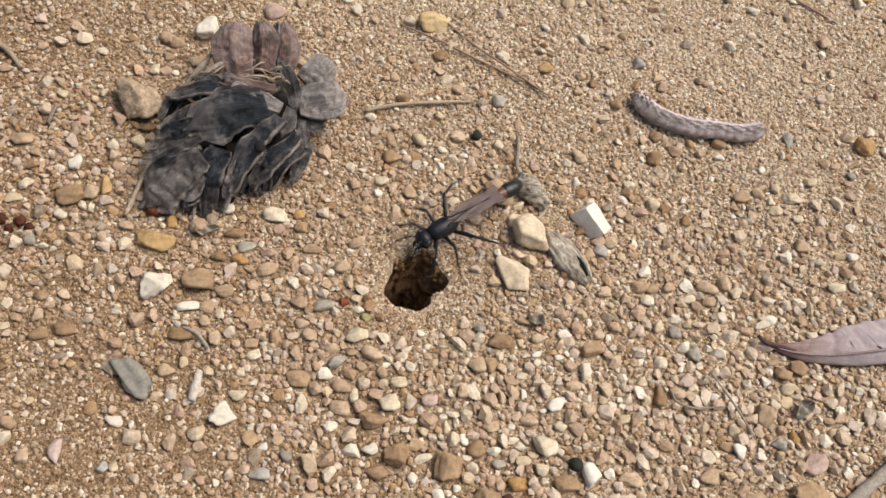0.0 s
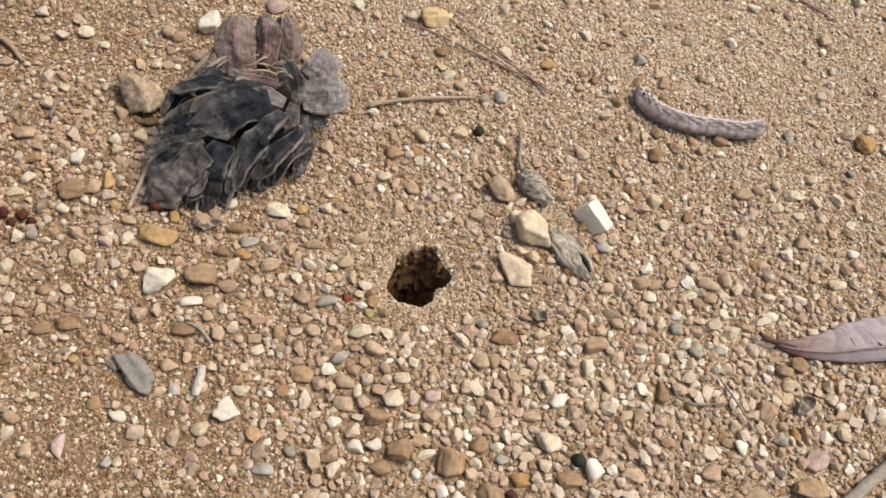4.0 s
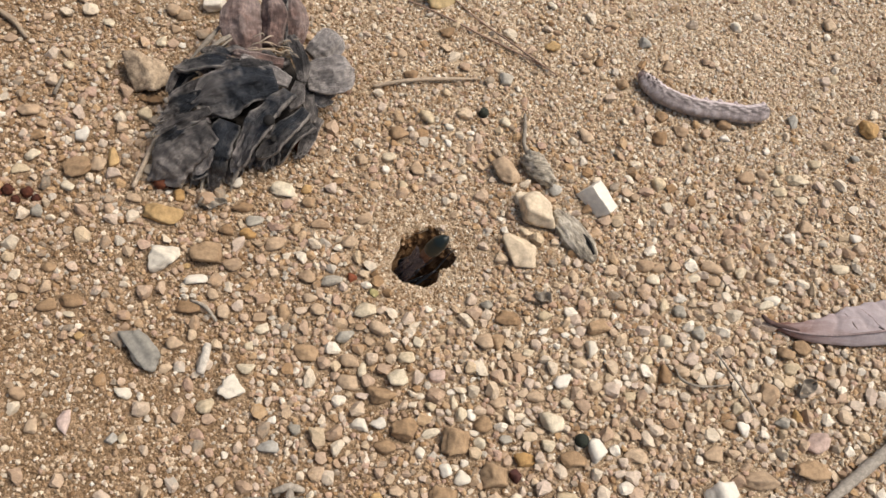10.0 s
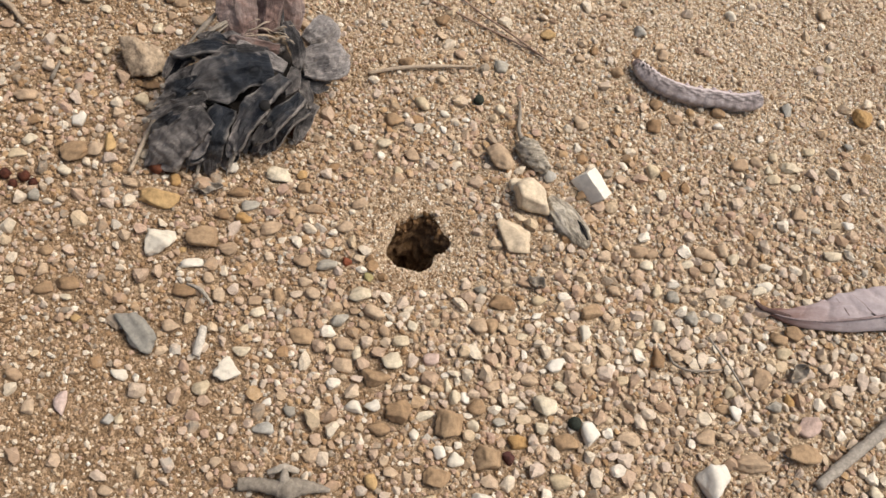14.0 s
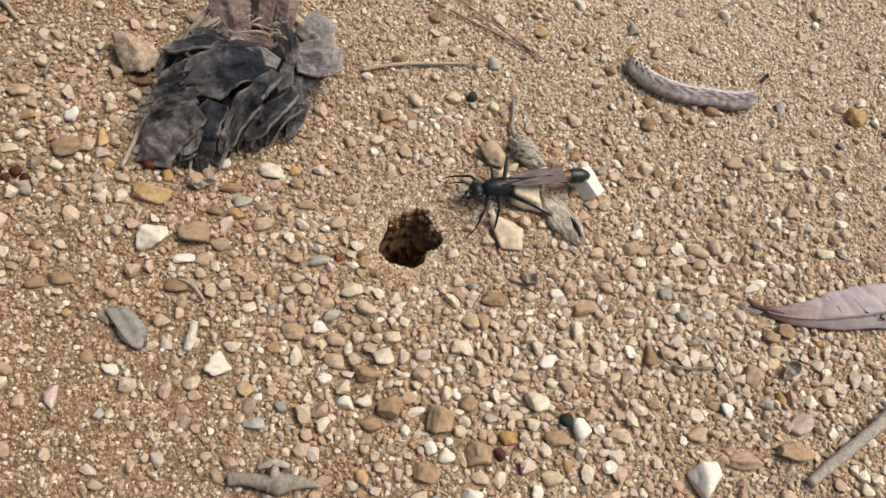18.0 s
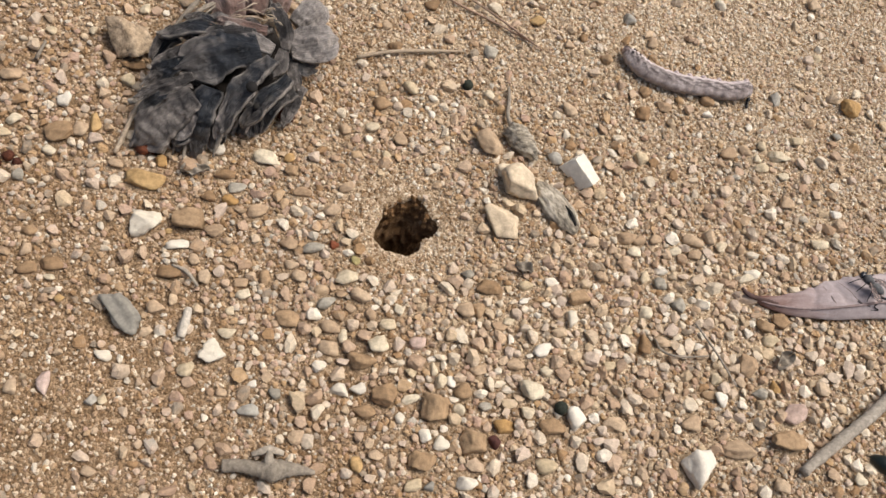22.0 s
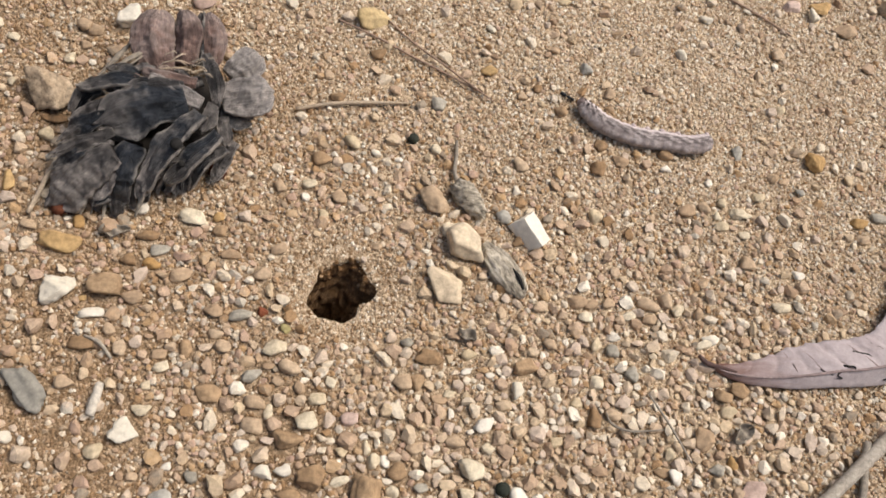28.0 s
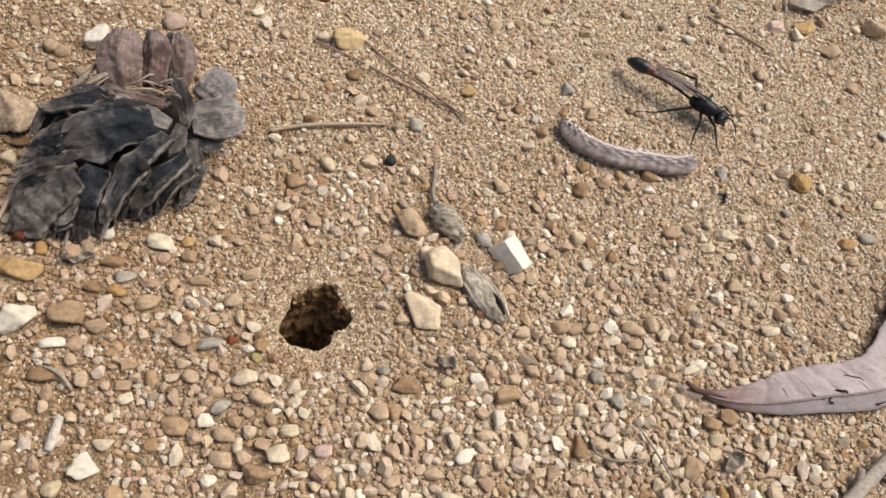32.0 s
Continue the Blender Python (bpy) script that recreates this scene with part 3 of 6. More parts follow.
def pebble(x, y, w, l, turn, kind, high=0.74, name="pebble", label="", sink=0.22):
    i = len(PLACED)
    size = max(w, l)
    level = 4 if size > 4.5 else 3
    cut = 0.50 if kind in ("buff", "block") else 0.42 if kind in ("white", "cream", "yellow") else 0.50
    crisp = 110 if kind == "buff" else 50 if kind in ("white", "cream", "yellow", "slate") else 34
    shape, f = stone_shape(level, 100 + i, 12 if kind == "buff" else 9 + i % 5, cut, 0.022 if kind in ("buff", "block") else 0.02, crisp)
    if size > 2.5 and kind != "buff":
        wear = Vector((i * 3.7, 0, 0))
        shape = np.array([q * (1 + 0.09 * noise.noise(Vector(q) * 2.6 + wear) + 0.05 * noise.noise(Vector(q) * 6.5 + wear)) for q in shape])
    grow = {"buff": 1.12, "ochre": 1.0, "block": 1.12}.get(kind, 1.08)
    w, l = w * grow, l * grow
    h = high * min(w, l)
    v = shape * (w / 2, l / 2, h / 2)
    ob = solid(name, v, f, STONE[kind])
    z = ground_height(x, y) + h * (0.5 - sink)
    ob.matrix_world = pose(x * MM, y * MM, z * MM, random.uniform(-9, 9), random.uniform(-9, 9), turn + random.uniform(-12, 12))
    PLACED.append((x, y, 0.5 * (w + l) / 2))
    return tagged(ob, label or WORDS[kind], "pebble", "pebbles on the ground")


pebble(-53.5, 30.5, 7.7, 9.2, 11, "block"); pebble(-48.9, 46.1, 3.2, 2.7, 12, "tan"); pebble(-49.8, 42.7, 2.3, 1.8, 12, "tan"); pebble(-43.1, 49.9, 5.0, 6.3, 13, "white"); pebble(-61.8, 41.7, 2.0, 1.8, 12, "cream"); pebble(-71.6, 19.5, 4.7, 2.6, 10, "tan"); pebble(-68.5, 16.8, 2.2, 1.5, 10, "tan")
pebble(-61.5, 15.3, 2.8, 2.7, 10, "white"); pebble(-69.1, 10.6, 2.7, 2.3, 9, "cream"); pebble(-70.5, 7.5, 3.1, 1.7, 9, "cream"); pebble(-66.5, 9.2, 1.4, 1.2, 9, "cream"); pebble(-61.7, 8.6, 4.8, 3.9, 9, "brown"); pebble(-58.2, 9.9, 2.7, 2.7, 9, "tan"); pebble(-55.9, 11.6, 2.2, 4.7, 9, "ochre")
pebble(-52.2, 21.6, 2.5, 2.5, 10, "cream"); pebble(-60.0, 31.5, 1.6, 1.7, 11, "cream"); pebble(-51.1, 25.0, 3.3, 1.8, 10, "brown"); pebble(-66.2, -0.5, 2.1, 2.2, 8, "grey"); pebble(-51.5, 4.2, 2.7, 1.9, 8, "tan"); pebble(-46.7, 1.7, 7.9, 4.3, 8, "ochre"); pebble(-44.0, 5.9, 2.1, 2.5, 8, "ochre")
pebble(-33.1, 4.9, 4.1, 2.3, 8, "brown"); pebble(-34.9, 9.8, 2.9, 2.5, 9, "white"); pebble(-26.7, 9.9, 5.6, 3.1, 8, "cream"); pebble(-22.2, 10.5, 2.2, 2.1, 8, "ochre"); pebble(-21.6, 7.4, 2.6, 2.4, 8, "brown"); pebble(-31.8, -0.3, 3.4, 2.7, 8, "ochre"); pebble(-35.2, -0.1, 2.8, 2.4, 8, "brown")
pebble(-30.6, 2.6, 3.3, 2.0, 8, "grey"); pebble(-26.9, -1.6, 3.9, 2.4, 7, "tan"); pebble(-19.3, 3.1, 3.4, 1.9, 8, "tan"); pebble(-13.7, 0.4, 3.4, 2.6, 7, "tan"); pebble(-11.4, 5.4, 3.1, 2.2, 8, "tan"); pebble(-45.2, -6.8, 5.9, 4.4, 7, "white"); pebble(-37.8, -5.5, 5.7, 4.2, 7, "brown")
pebble(-39.0, -9.9, 4.0, 2.2, 7, "white"); pebble(-40.9, -7.6, 1.5, 1.2, 7, "ochre"); pebble(-33.5, -6.8, 3.3, 2.2, 7, "tan"); pebble(-31.0, -8.2, 1.9, 1.2, 7, "tan"); pebble(-16.7, -7.9, 4.3, 2.4, 7, "grey"); pebble(-13.1, -6.7, 1.8, 1.6, 7, "rust"); pebble(-9.2, -9.2, 1.8, 1.7, 6, "olive")
pebble(-10.5, -13.0, 3.9, 2.9, 6, "cream"); pebble(-7.9, -16.1, 3.3, 2.7, 6, "tan"); pebble(-13.9, -18.0, 3.4, 2.8, 6, "grey"); pebble(-11.4, -16.1, 2.3, 1.3, 6, "tan"); pebble(-18.6, -13.6, 2.5, 2.5, 6, "tan"); pebble(-20.3, -11.3, 2.9, 1.6, 6, "tan"); pebble(-19.8, -21.5, 3.9, 3.0, 5, "brown")
pebble(-9.4, -18.5, 2.3, 1.9, 6, "tan"); pebble(-12.4, -22.2, 3.8, 2.4, 5, "tan"); pebble(-12.7, -26.0, 3.5, 2.8, 5, "tan"); pebble(-7.5, -28.1, 5.0, 3.5, 5, "brown"); pebble(-4.3, -24.7, 4.0, 3.0, 5, "cream"); pebble(-3.2, -20.8, 3.1, 2.0, 5, "cream"); pebble(-1.1, -17.9, 1.8, 2.2, 6, "cream")
pebble(2.1, -23.5, 2.9, 2.5, 5, "pink"); pebble(-29.3, -24.9, 3.4, 1.9, 5, "cream"); pebble(-31.0, -28.7, 4.8, 4.0, 5, "white"); pebble(-35.1, -31.8, 3.1, 2.5, 5, "cream"); pebble(-40.8, -21.7, 2.9, 2.1, 6, "tan"); pebble(-47.3, -30.7, 2.8, 1.8, 5, "white"); pebble(-39.8, -15.3, 4.1, 2.6, 6, "brown")
pebble(-35.9, -12.5, 2.2, 2.1, 6, "tan"); pebble(-33.9, -15.3, 2.3, 2.5, 6, "tan"); pebble(-61.1, -17.2, 3.3, 2.1, 6, "brown"); pebble(-57.8, -15.7, 3.7, 2.8, 6, "brown"); pebble(-57.6, -18.4, 2.3, 1.3, 6, "cream"); pebble(-66.6, -16.3, 1.6, 1.3, 6, "cream"); pebble(-65.4, -14.6, 2.0, 1.6, 7, "tan")
pebble(-62.5, -10.3, 2.5, 1.9, 7, "brown"); pebble(-24.5, -33.1, 1.9, 1.3, 4, "white"); pebble(-29.1, -35.0, 1.7, 1.4, 4, "tan"); pebble(-20.7, -34.5, 2.1, 2.0, 4, "grey"); pebble(-25.0, -37.6, 3.8, 2.1, 4, "slate"); pebble(-10.5, -32.9, 3.1, 2.5, 4, "white"); pebble(-7.4, -32.8, 2.9, 2.4, 4, "white")
pebble(1.2, -33.5, 3.2, 1.8, 4, "cream"); pebble(-3.4, -33.6, 4.6, 3.8, 4, "brown"); pebble(-6.1, -36.5, 4.0, 2.4, 4, "brown"); pebble(1.2, -29.0, 2.1, 1.7, 5, "cream"); pebble(6.1, -30.1, 2.3, 2.4, 4, "cream"); pebble(8.0, -29.9, 1.9, 2.0, 4, "white"); pebble(10.6, -31.3, 3.9, 3.1, 4, "brown")
pebble(9.6, -34.4, 2.3, 2.3, 4, "cream"); pebble(14.2, -33.7, 2.5, 1.9, 4, "grey"); pebble(17.1, -37.0, 4.5, 2.6, 4, "ochre"); pebble(22.3, -30.2, 4.2, 3.8, 4, "cream"); pebble(21.4, -34.2, 2.4, 2.5, 4, "cream"); pebble(25.5, -36.5, 5.0, 2.8, 4, "brown"); pebble(29.6, -34.7, 3.7, 4.3, 4, "white")
pebble(3.7, -39.5, 2.0, 2.2, 4, "white"); pebble(6.3, -40.6, 3.0, 2.3, 3, "white"); pebble(11.9, -40.0, 4.9, 4.1, 3, "brown"); pebble(11.2, -9.1, 2.5, 2.1, 6, "grey"); pebble(15.1, -11.5, 4.9, 2.7, 6, "brown"); pebble(22.2, -10.5, 3.0, 2.1, 6, "cream"); pebble(31.9, -11.6, 5.1, 2.9, 6, "brown")
pebble(30.5, -15.8, 2.8, 3.5, 5, "white"); pebble(25.8, -13.6, 1.7, 1.1, 6, "white"); pebble(21.7, -13.3, 2.1, 1.3, 6, "white"); pebble(24.3, -22.7, 4.0, 2.7, 5, "white"); pebble(45.7, -12.7, 3.2, 2.6, 6, "cream"); pebble(41.4, -17.1, 2.7, 1.9, 5, "cream"); pebble(37.3, -6.7, 2.7, 2.4, 6, "tan")
pebble(18.7, -17.4, 2.9, 1.6, 5, "cream"); pebble(16.9, -18.8, 2.9, 1.8, 5, "tan"); pebble(13.2, -16.0, 2.5, 3.4, 6, "brown"); pebble(10.8, -16.4, 3.5, 3.1, 6, "tan"); pebble(19.6, -25.9, 3.3, 2.2, 5, "tan"); pebble(36.9, -24.4, 2.8, 1.8, 5, "cream"); pebble(49.4, -6.2, 2.8, 2.6, 6, "grey")
pebble(46.3, -5.5, 2.6, 2.8, 6, "cream"); pebble(44.6, -0.3, 3.3, 2.3, 7, "cream"); pebble(43.3, 2.5, 4.3, 2.4, 7, "tan"); pebble(49.2, 2.8, 3.1, 2.2, 7, "tan"); pebble(57.4, 3.9, 4.5, 2.8, 7, "tan"); pebble(52.9, 1.1, 3.2, 1.8, 7, "cream"); pebble(57.2, 0.7, 3.4, 2.0, 7, "tan")
pebble(63.4, 3.3, 3.0, 2.6, 7, "cream"); pebble(68.1, 3.5, 2.5, 2.6, 7, "tan"); pebble(68.0, -2.9, 3.5, 2.0, 6, "cream"); pebble(73.6, -11.4, 4.9, 3.5, 6, "brown"); pebble(70.1, -13.0, 3.2, 3.4, 5, "brown"); pebble(64.9, -21.4, 3.5, 4.8, 5, "tan"); pebble(70.4, -16.1, 3.6, 2.2, 5, "cream")
pebble(66.4, -27.0, 3.2, 2.4, 4, "grey"); pebble(69.6, -25.4, 2.1, 2.9, 4, "ochre"); pebble(72.9, -30.1, 5.8, 3.9, 4, "pink"); pebble(70.3, -35.4, 7.5, 4.1, 4, "brown"); pebble(52.0, -33.5, 4.4, 2.9, 4, "tan"); pebble(58.5, -28.7, 2.9, 2.6, 4, "white"); pebble(56.2, -28.0, 2.7, 1.8, 4, "brown")
pebble(37.3, -35.0, 4.8, 2.6, 4, "tan"); pebble(60.2, -38.0, 6.6, 3.6, 3, "tan"); pebble(27.8, 53.9, 4.5, 2.8, 12, "ochre"); pebble(49.4, 59.7, 2.8, 2.7, 12, "slate"); pebble(48.0, 21.9, 3.3, 3.4, 9, "cream"); pebble(15.9, 19.6, 4.9, 5.0, 9, "tan"); pebble(18.3, 14.0, 3.2, 2.8, 8, "buff")
pebble(21.6, 10.6, 6.9, 7.4, 8, "buff"); pebble(17.9, 2.2, 5.5, 6.6, 0, "buff", 0.6); pebble(19.2, 6.5, 2.9, 1.6, 8, "buff"); pebble(31.8, 13.1, 2.6, 2.1, 8, "brown"); pebble(42.5, 17.8, 2.2, 2.1, 8, "tan"); pebble(65.5, 36.3, 3.1, 2.0, 9, "white"); pebble(66.0, 39.6, 3.6, 2.7, 10, "brown")
pebble(50.1, 33.5, 3.4, 3.2, 9, "brown"); pebble(51.3, 39.5, 2.7, 2.7, 10, "brown"); pebble(101.9, 44.7, 5.9, 5.4, 10, "ochre"); pebble(80.2, 27.3, 5.3, 2.9, 9, "cream"); pebble(75.2, 26.1, 2.8, 2.1, 9, "cream"); pebble(76.2, 23.5, 4.1, 2.3, 8, "cream"); pebble(80.9, 22.5, 3.1, 2.1, 8, "cream")
pebble(68.4, 26.2, 3.8, 2.5, 9, "tan"); pebble(85.7, 32.4, 3.7, 2.7, 9, "cream"); pebble(97.1, 35.8, 3.0, 2.1, 9, "slate"); pebble(55.3, 36.4, 3.2, 2.6, 10, "tan"); pebble(0.2, 30.5, 2.8, 3.2, 10, "cream"); pebble(4.9, 28.8, 2.6, 1.6, 10, "white"); pebble(9.2, 28.5, 1.9, 1.4, 10, "white")
pebble(4.2, 25.3, 1.4, 2.3, 9, "white"); pebble(-5.4, 25.5, 4.0, 2.7, 10, "brown"); pebble(-7.6, 20.0, 3.3, 1.9, 9, "cream"); pebble(-4.4, 14.2, 1.7, 2.3, 9, "cream"); pebble(16.0, 32.1, 2.2, 2.4, 10, "cream"); pebble(4.0, 52.9, 3.2, 2.5, 12, "brown"); pebble(99.1, 74.9, 3.7, 3.4, 12, "tan")
pebble(96.8, 58.1, 2.8, 2.3, 11, "cream"); pebble(43.3, 46.5, 3.0, 3.0, 11, "brown"); pebble(34.5, 48.8, 2.4, 2.0, 11, "tan"); pebble(37.7, 51.7, 2.4, 2.3, 11, "brown"); pebble(-5.3, 45.5, 1.9, 2.1, 11, "tan"); pebble(-3.3, 39.9, 3.3, 2.9, 11, "brown"); pebble(-30.8, 57.7, 4.5, 3.6, 14, "pink")
pebble(2.4, 62.6, 8.2, 4.9, 14, "yellow"); pebble(-50.4, 46.9, 2.9, 2.9, 13, "tan"); pebble(129.9, 63.3, 5.6, 3.8, 11, "white"); pebble(121.3, 41.8, 3.2, 2.2, 9, "cream"); pebble(109.8, 30.2, 4.5, 3.1, 9, "ochre"); pebble(115.4, 31.9, 4.3, 2.4, 9, "grey"); pebble(82.5, 82.6, 3.6, 2.5, 14, "white")
pebble(115.6, 94.1, 7.3, 4.0, 14, "ochre"); pebble(107.2, 92.8, 6.0, 3.3, 14, "pink"); pebble(121.5, 88.6, 6.2, 4.6, 14, "tan"); pebble(28.3, 65.7, 2.4, 1.9, 13, "white"); pebble(-3.5, 73.4, 3.4, 3.1, 15, "rust"); pebble(33.2, 78.2, 2.2, 2.3, 15, "tan"); pebble(42.4, 63.3, 3.3, 2.1, 13, "tan")
pebble(86.1, 7.1, 4.4, 2.4, 7, "cream"); pebble(80.2, 15.8, 3.7, 2.9, 8, "tan"); pebble(110.0, 25.7, 3.5, 2.6, 8, "tan"); pebble(91.7, 14.6, 2.7, 2.3, 7, "white"); pebble(69.8, -1.8, 4.3, 2.4, 6, "white"); pebble(45.8, 2.4, 3.4, 1.9, 7, "tan"); pebble(46.1, 78.8, 3.7, 2.1, 15, "cream")
pebble(113.0, 91.0, 3.9, 3.9, 14, "white"); pebble(137.2, 98.7, 6.9, 5.9, 14, "tan"); pebble(-46.4, -48.5, 2.2, 1.8, 4, "tan"); pebble(-7.2, -44.9, 2.0, 2.9, 4, "ochre"); pebble(-4.2, -43.3, 2.7, 1.9, 4, "tan"); pebble(3.0, -43.9, 5.3, 3.3, 4, "brown"); pebble(10.3, -46.6, 4.1, 2.7, 4, "white")
pebble(1.8, -47.9, 3.1, 2.2, 4, "cream"); pebble(24.3, -43.4, 3.4, 3.0, 4, "cream"); pebble(4.6, -47.8, 2.0, 1.8, 4, "slate"); pebble(67.2, -43.7, 3.1, 2.9, 4, "tan"); pebble(83.9, -41.6, 3.1, 2.7, 4, "cream"); pebble(51.2, -42.1, 6.0, 6.3, 4, "white"); pebble(15.3, -39.5, 2.3, 2.7, 4, "darkred")
pebble(5.2, -34.8, 5.4, 4.7, 7, "brown"); pebble(83.2, 43.7, 2.6, 3.9, 7, "slate"); pebble(73.8, 69.5, 2.9, 3.4, 7, "white"); pebble(52.8, -10.6, 2.9, 3.3, 7, "grey"); pebble(16.8, 42.8, 3.1, 3.0, 7, "grey"); pebble(-55.0, -35.9, 2.0, 4.1, 7, "pink")
pebble(44.5, -19.6, 2.8, 4.1, 7, "brown"); pebble(-51.7, 39.2, 2.2, 3.0, 7, "cream"); pebble(77.1, 29.6, 2.5, 2.7, 7, "cream"); pebble(61.3, 5.2, 3.0, 3.2, 7, "tan"); pebble(58.1, -24.5, 2.5, 2.4, 7, "cream"); pebble(24.7, -26.7, 2.6, 2.2, 7, "cream")
pebble(-1.7, 18.2, 3.1, 2.8, 7, "tan"); pebble(33.3, 31.2, 2.8, 3.1, 7, "tan"); pebble(72.7, 28.0, 2.6, 3.3, 7, "tan"); pebble(54.6, 53.5, 2.5, 3.3, 7, "tan"); pebble(47.8, -18.6, 3.2, 2.4, 7, "tan"); pebble(-62.3, 5.2, 2.2, 2.1, 7, "cream")
pebble(-27.5, -17.7, 2.6, 1.8, 7, "cream"); pebble(-20.9, -7.4, 3.0, 2.4, 7, "tan"); pebble(5.2, -27.7, 1.5, 2.8, 7, "cream"); pebble(-24.1, -14.2, 2.0, 3.2, 7, "brown"); pebble(-10.5, -23.8, 1.5, 2.8, 7, "cream"); pebble(-0.6, -36.8, 1.7, 2.3, 7, "white")
pebble(12.8, -27.5, 3.4, 1.9, 7, "tan"); pebble(-47.9, -38.2, 2.0, 1.9, 7, "slate"); pebble(-67.0, 30.4, 2.1, 1.8, 7, "cream"); pebble(-59.3, -37.0, 2.2, 2.7, 7, "tan"); pebble(-12.3, 18.3, 2.4, 2.4, 7, "tan"); pebble(-5.9, -19.3, 2.1, 2.5, 7, "tan")
pebble(-46.3, -37.8, 1.5, 2.2, 7, "cream"); pebble(-55.5, -21.8, 1.8, 1.8, 7, "ochre"); pebble(-62.4, -32.2, 2.2, 2.1, 7, "tan"); pebble(-62.1, -13.7, 1.8, 2.5, 7, "tan"); pebble(-29.3, -21.0, 1.7, 1.5, 7, "cream"); pebble(-28.0, -15.7, 2.6, 1.6, 7, "tan")
pebble(-31.5, -43.5, 2.1, 1.8, 7, "tan")



# ---- pine cone ----
pine_cone = new("pine_cone")
pine_cone.location = (-0.032, 0.026, 0.0)
tagged(pine_cone, "weathered grey broken pine cone lying on the sand", "pine cone")
CONE_AT = np.array((-32.0, 26.0, 0.0))
SCALE_SEED = [0]
WORM_HOLES = ((-30.5, 17.5, 9.5, 1.05), (-29.2, 15.2, 7.5, 0.6))


def cone_scale(x0, y0, z0, x1, y1, z1, width, kind):
    """One woody scale from its root to its blunt tip: a thick vaulted plate with a keel, a drooping tip and a curled, chipped rim."""
    SCALE_SEED[0] += 1
    rng = np.random.default_rng(SCALE_SEED[0])
    a, b = np.array((x0, y0, z0)), np.array((x1, y1, z1))
    d = b - a
    length = np.linalg.norm(d)
    d /= length
    n = np.array((-0.20, -0.45, 1.0))
    n -= d * (n @ d)
    n /= np.linalg.norm(n)
    side = np.cross(n, d)
    roll = rng.uniform(-0.30, 0.30) if width > 5 else rng.uniform(-0.5, 0.5)
    side, n = side * math.cos(roll) + n * math.sin(roll), n * math.cos(roll) - side * math.sin(roll)
    broad = width > 4.0
    nu, nv = (46, 26) if broad else (34, 18)
    uvs = []
    twist = rng.uniform(-0.22, 0.22)
    vault = rng.uniform(0.03, 0.12) if kind == "pale" else rng.uniform(-0.26, -0.10) if kind == "dark" and width < 5 else rng.uniform(0.16, 0.30)
    bend = rng.uniform(-0.10, 0.10) * length
    keel = rng.uniform(-0.25, 0.25)
    ragged = 0.4 if kind in ("pale", "brown") else 1.0
    far = Vector((SCALE_SEED[0] * 7.3, 0, 0))
    top, under = [], []
    for i in range(nu + 1):
        u = i / nu
        w = width * (0.62 + 0.38 * math.sin(min(1.0, u / 0.55) * math.pi / 2)) * (1.0 if u < 0.62 else max(0.0, 1 - ((u - 0.62) / 0.385) ** 2.3) ** 0.5 * 0.94 + 0.06)
        for k in range(nv + 1):
            v = 2 * k / nv - 1
            chip = ragged * (0.16 * noise.noise(Vector((v * 1.8, 0, 3)) + far) + 0.05 * noise.noise(Vector((v * 6, 0, 8)) + far))
            p = a + d * (u * length * (1 + chip * u ** 3)) + side * bend * math.sin(u * math.pi)
            worn = ragged * (0.34 * noise.noise(Vector((u * 3, v, 1)) + far) + 0.12 * noise.noise(Vector((u * 10, v, 5)) + far))
            p = p + side * (v * w / 2 * (1 + worn * v * v))
            lift = -vault * w * v * v + 0.07 * length * math.sin(u * math.pi) + twist * v * w * 0.5 * u
            lift += 0.10 * width * math.exp(-((v - keel) / 0.22) ** 2) * math.sin(u * math.pi * 0.9)
            lift -= 0.16 * width * max(0.0, u - 0.70) ** 2 / 0.09
            lift += 0.20 * max(0.0, abs(v) - 0.80) / 0.20 + 0.25 * max(0.0, u - 0.9) / 0.1
            q = Vector(p) + Vector((0, 0, SCALE_SEED[0] * 3.1))
            lift += 0.7 * noise.noise(q * 0.30) - 0.8 * abs(noise.noise(q * 0.42)) * (1.0 if broad else 0.5) + 0.22 * noise.noise(q * 0.95) + 0.13 * noise.noise(Vector((u * 3, v * 8, 0)) + far) + 0.12 * noise.noise(q * 1.7)
            top.append(p + n * lift)
            uvs.append((u, k / nv))
            thick = 0.6 + 0.5 * (1 - v * v) + 0.4 * (1 - u)
            under.append(p + n * (lift - thick))
    m = nv + 1
    count = len(top)
    faces = []
    for i in range(nu):
        for k in range(nv):
            q = i * m + k
            faces.append((q, q + m, q + m + 1, q + 1))
            faces.append((count + q, count + q + 1, count + q + m + 1, count + q + m))
    rim = [k for k in range(m)] + [i * m + nv for i in range(1, nu + 1)] + [nu * m + k for k in range(nv - 1, -1, -1)] + [i * m for i in range(nu - 1, 0, -1)]
    for i, q in enumerate(rim):
        r = rim[(i + 1) % len(rim)]
        faces.append((q, r, count + r, count + q))
    verts = np.array(top + under) - CONE_AT
    verts[:, 2] = np.maximum(verts[:, 2], 0.15)
    ob = solid("scale", verts, faces, BARK[kind], pine_cone, {"brown": "red-brown broad upright scale", "pale": "pale grey bleached scale", "dark": "blue-black shiny scale"}.get(kind, ""))
    layer = ob.data.uv_layers.new(name="grain")
    index = np.empty(len(ob.data.loops), np.int32)
    ob.data.loops.foreach_get("vertex_index", index)
    layer.data.foreach_set("uv", np.array(uvs + uvs, np.float32)[index].ravel())
    return ob


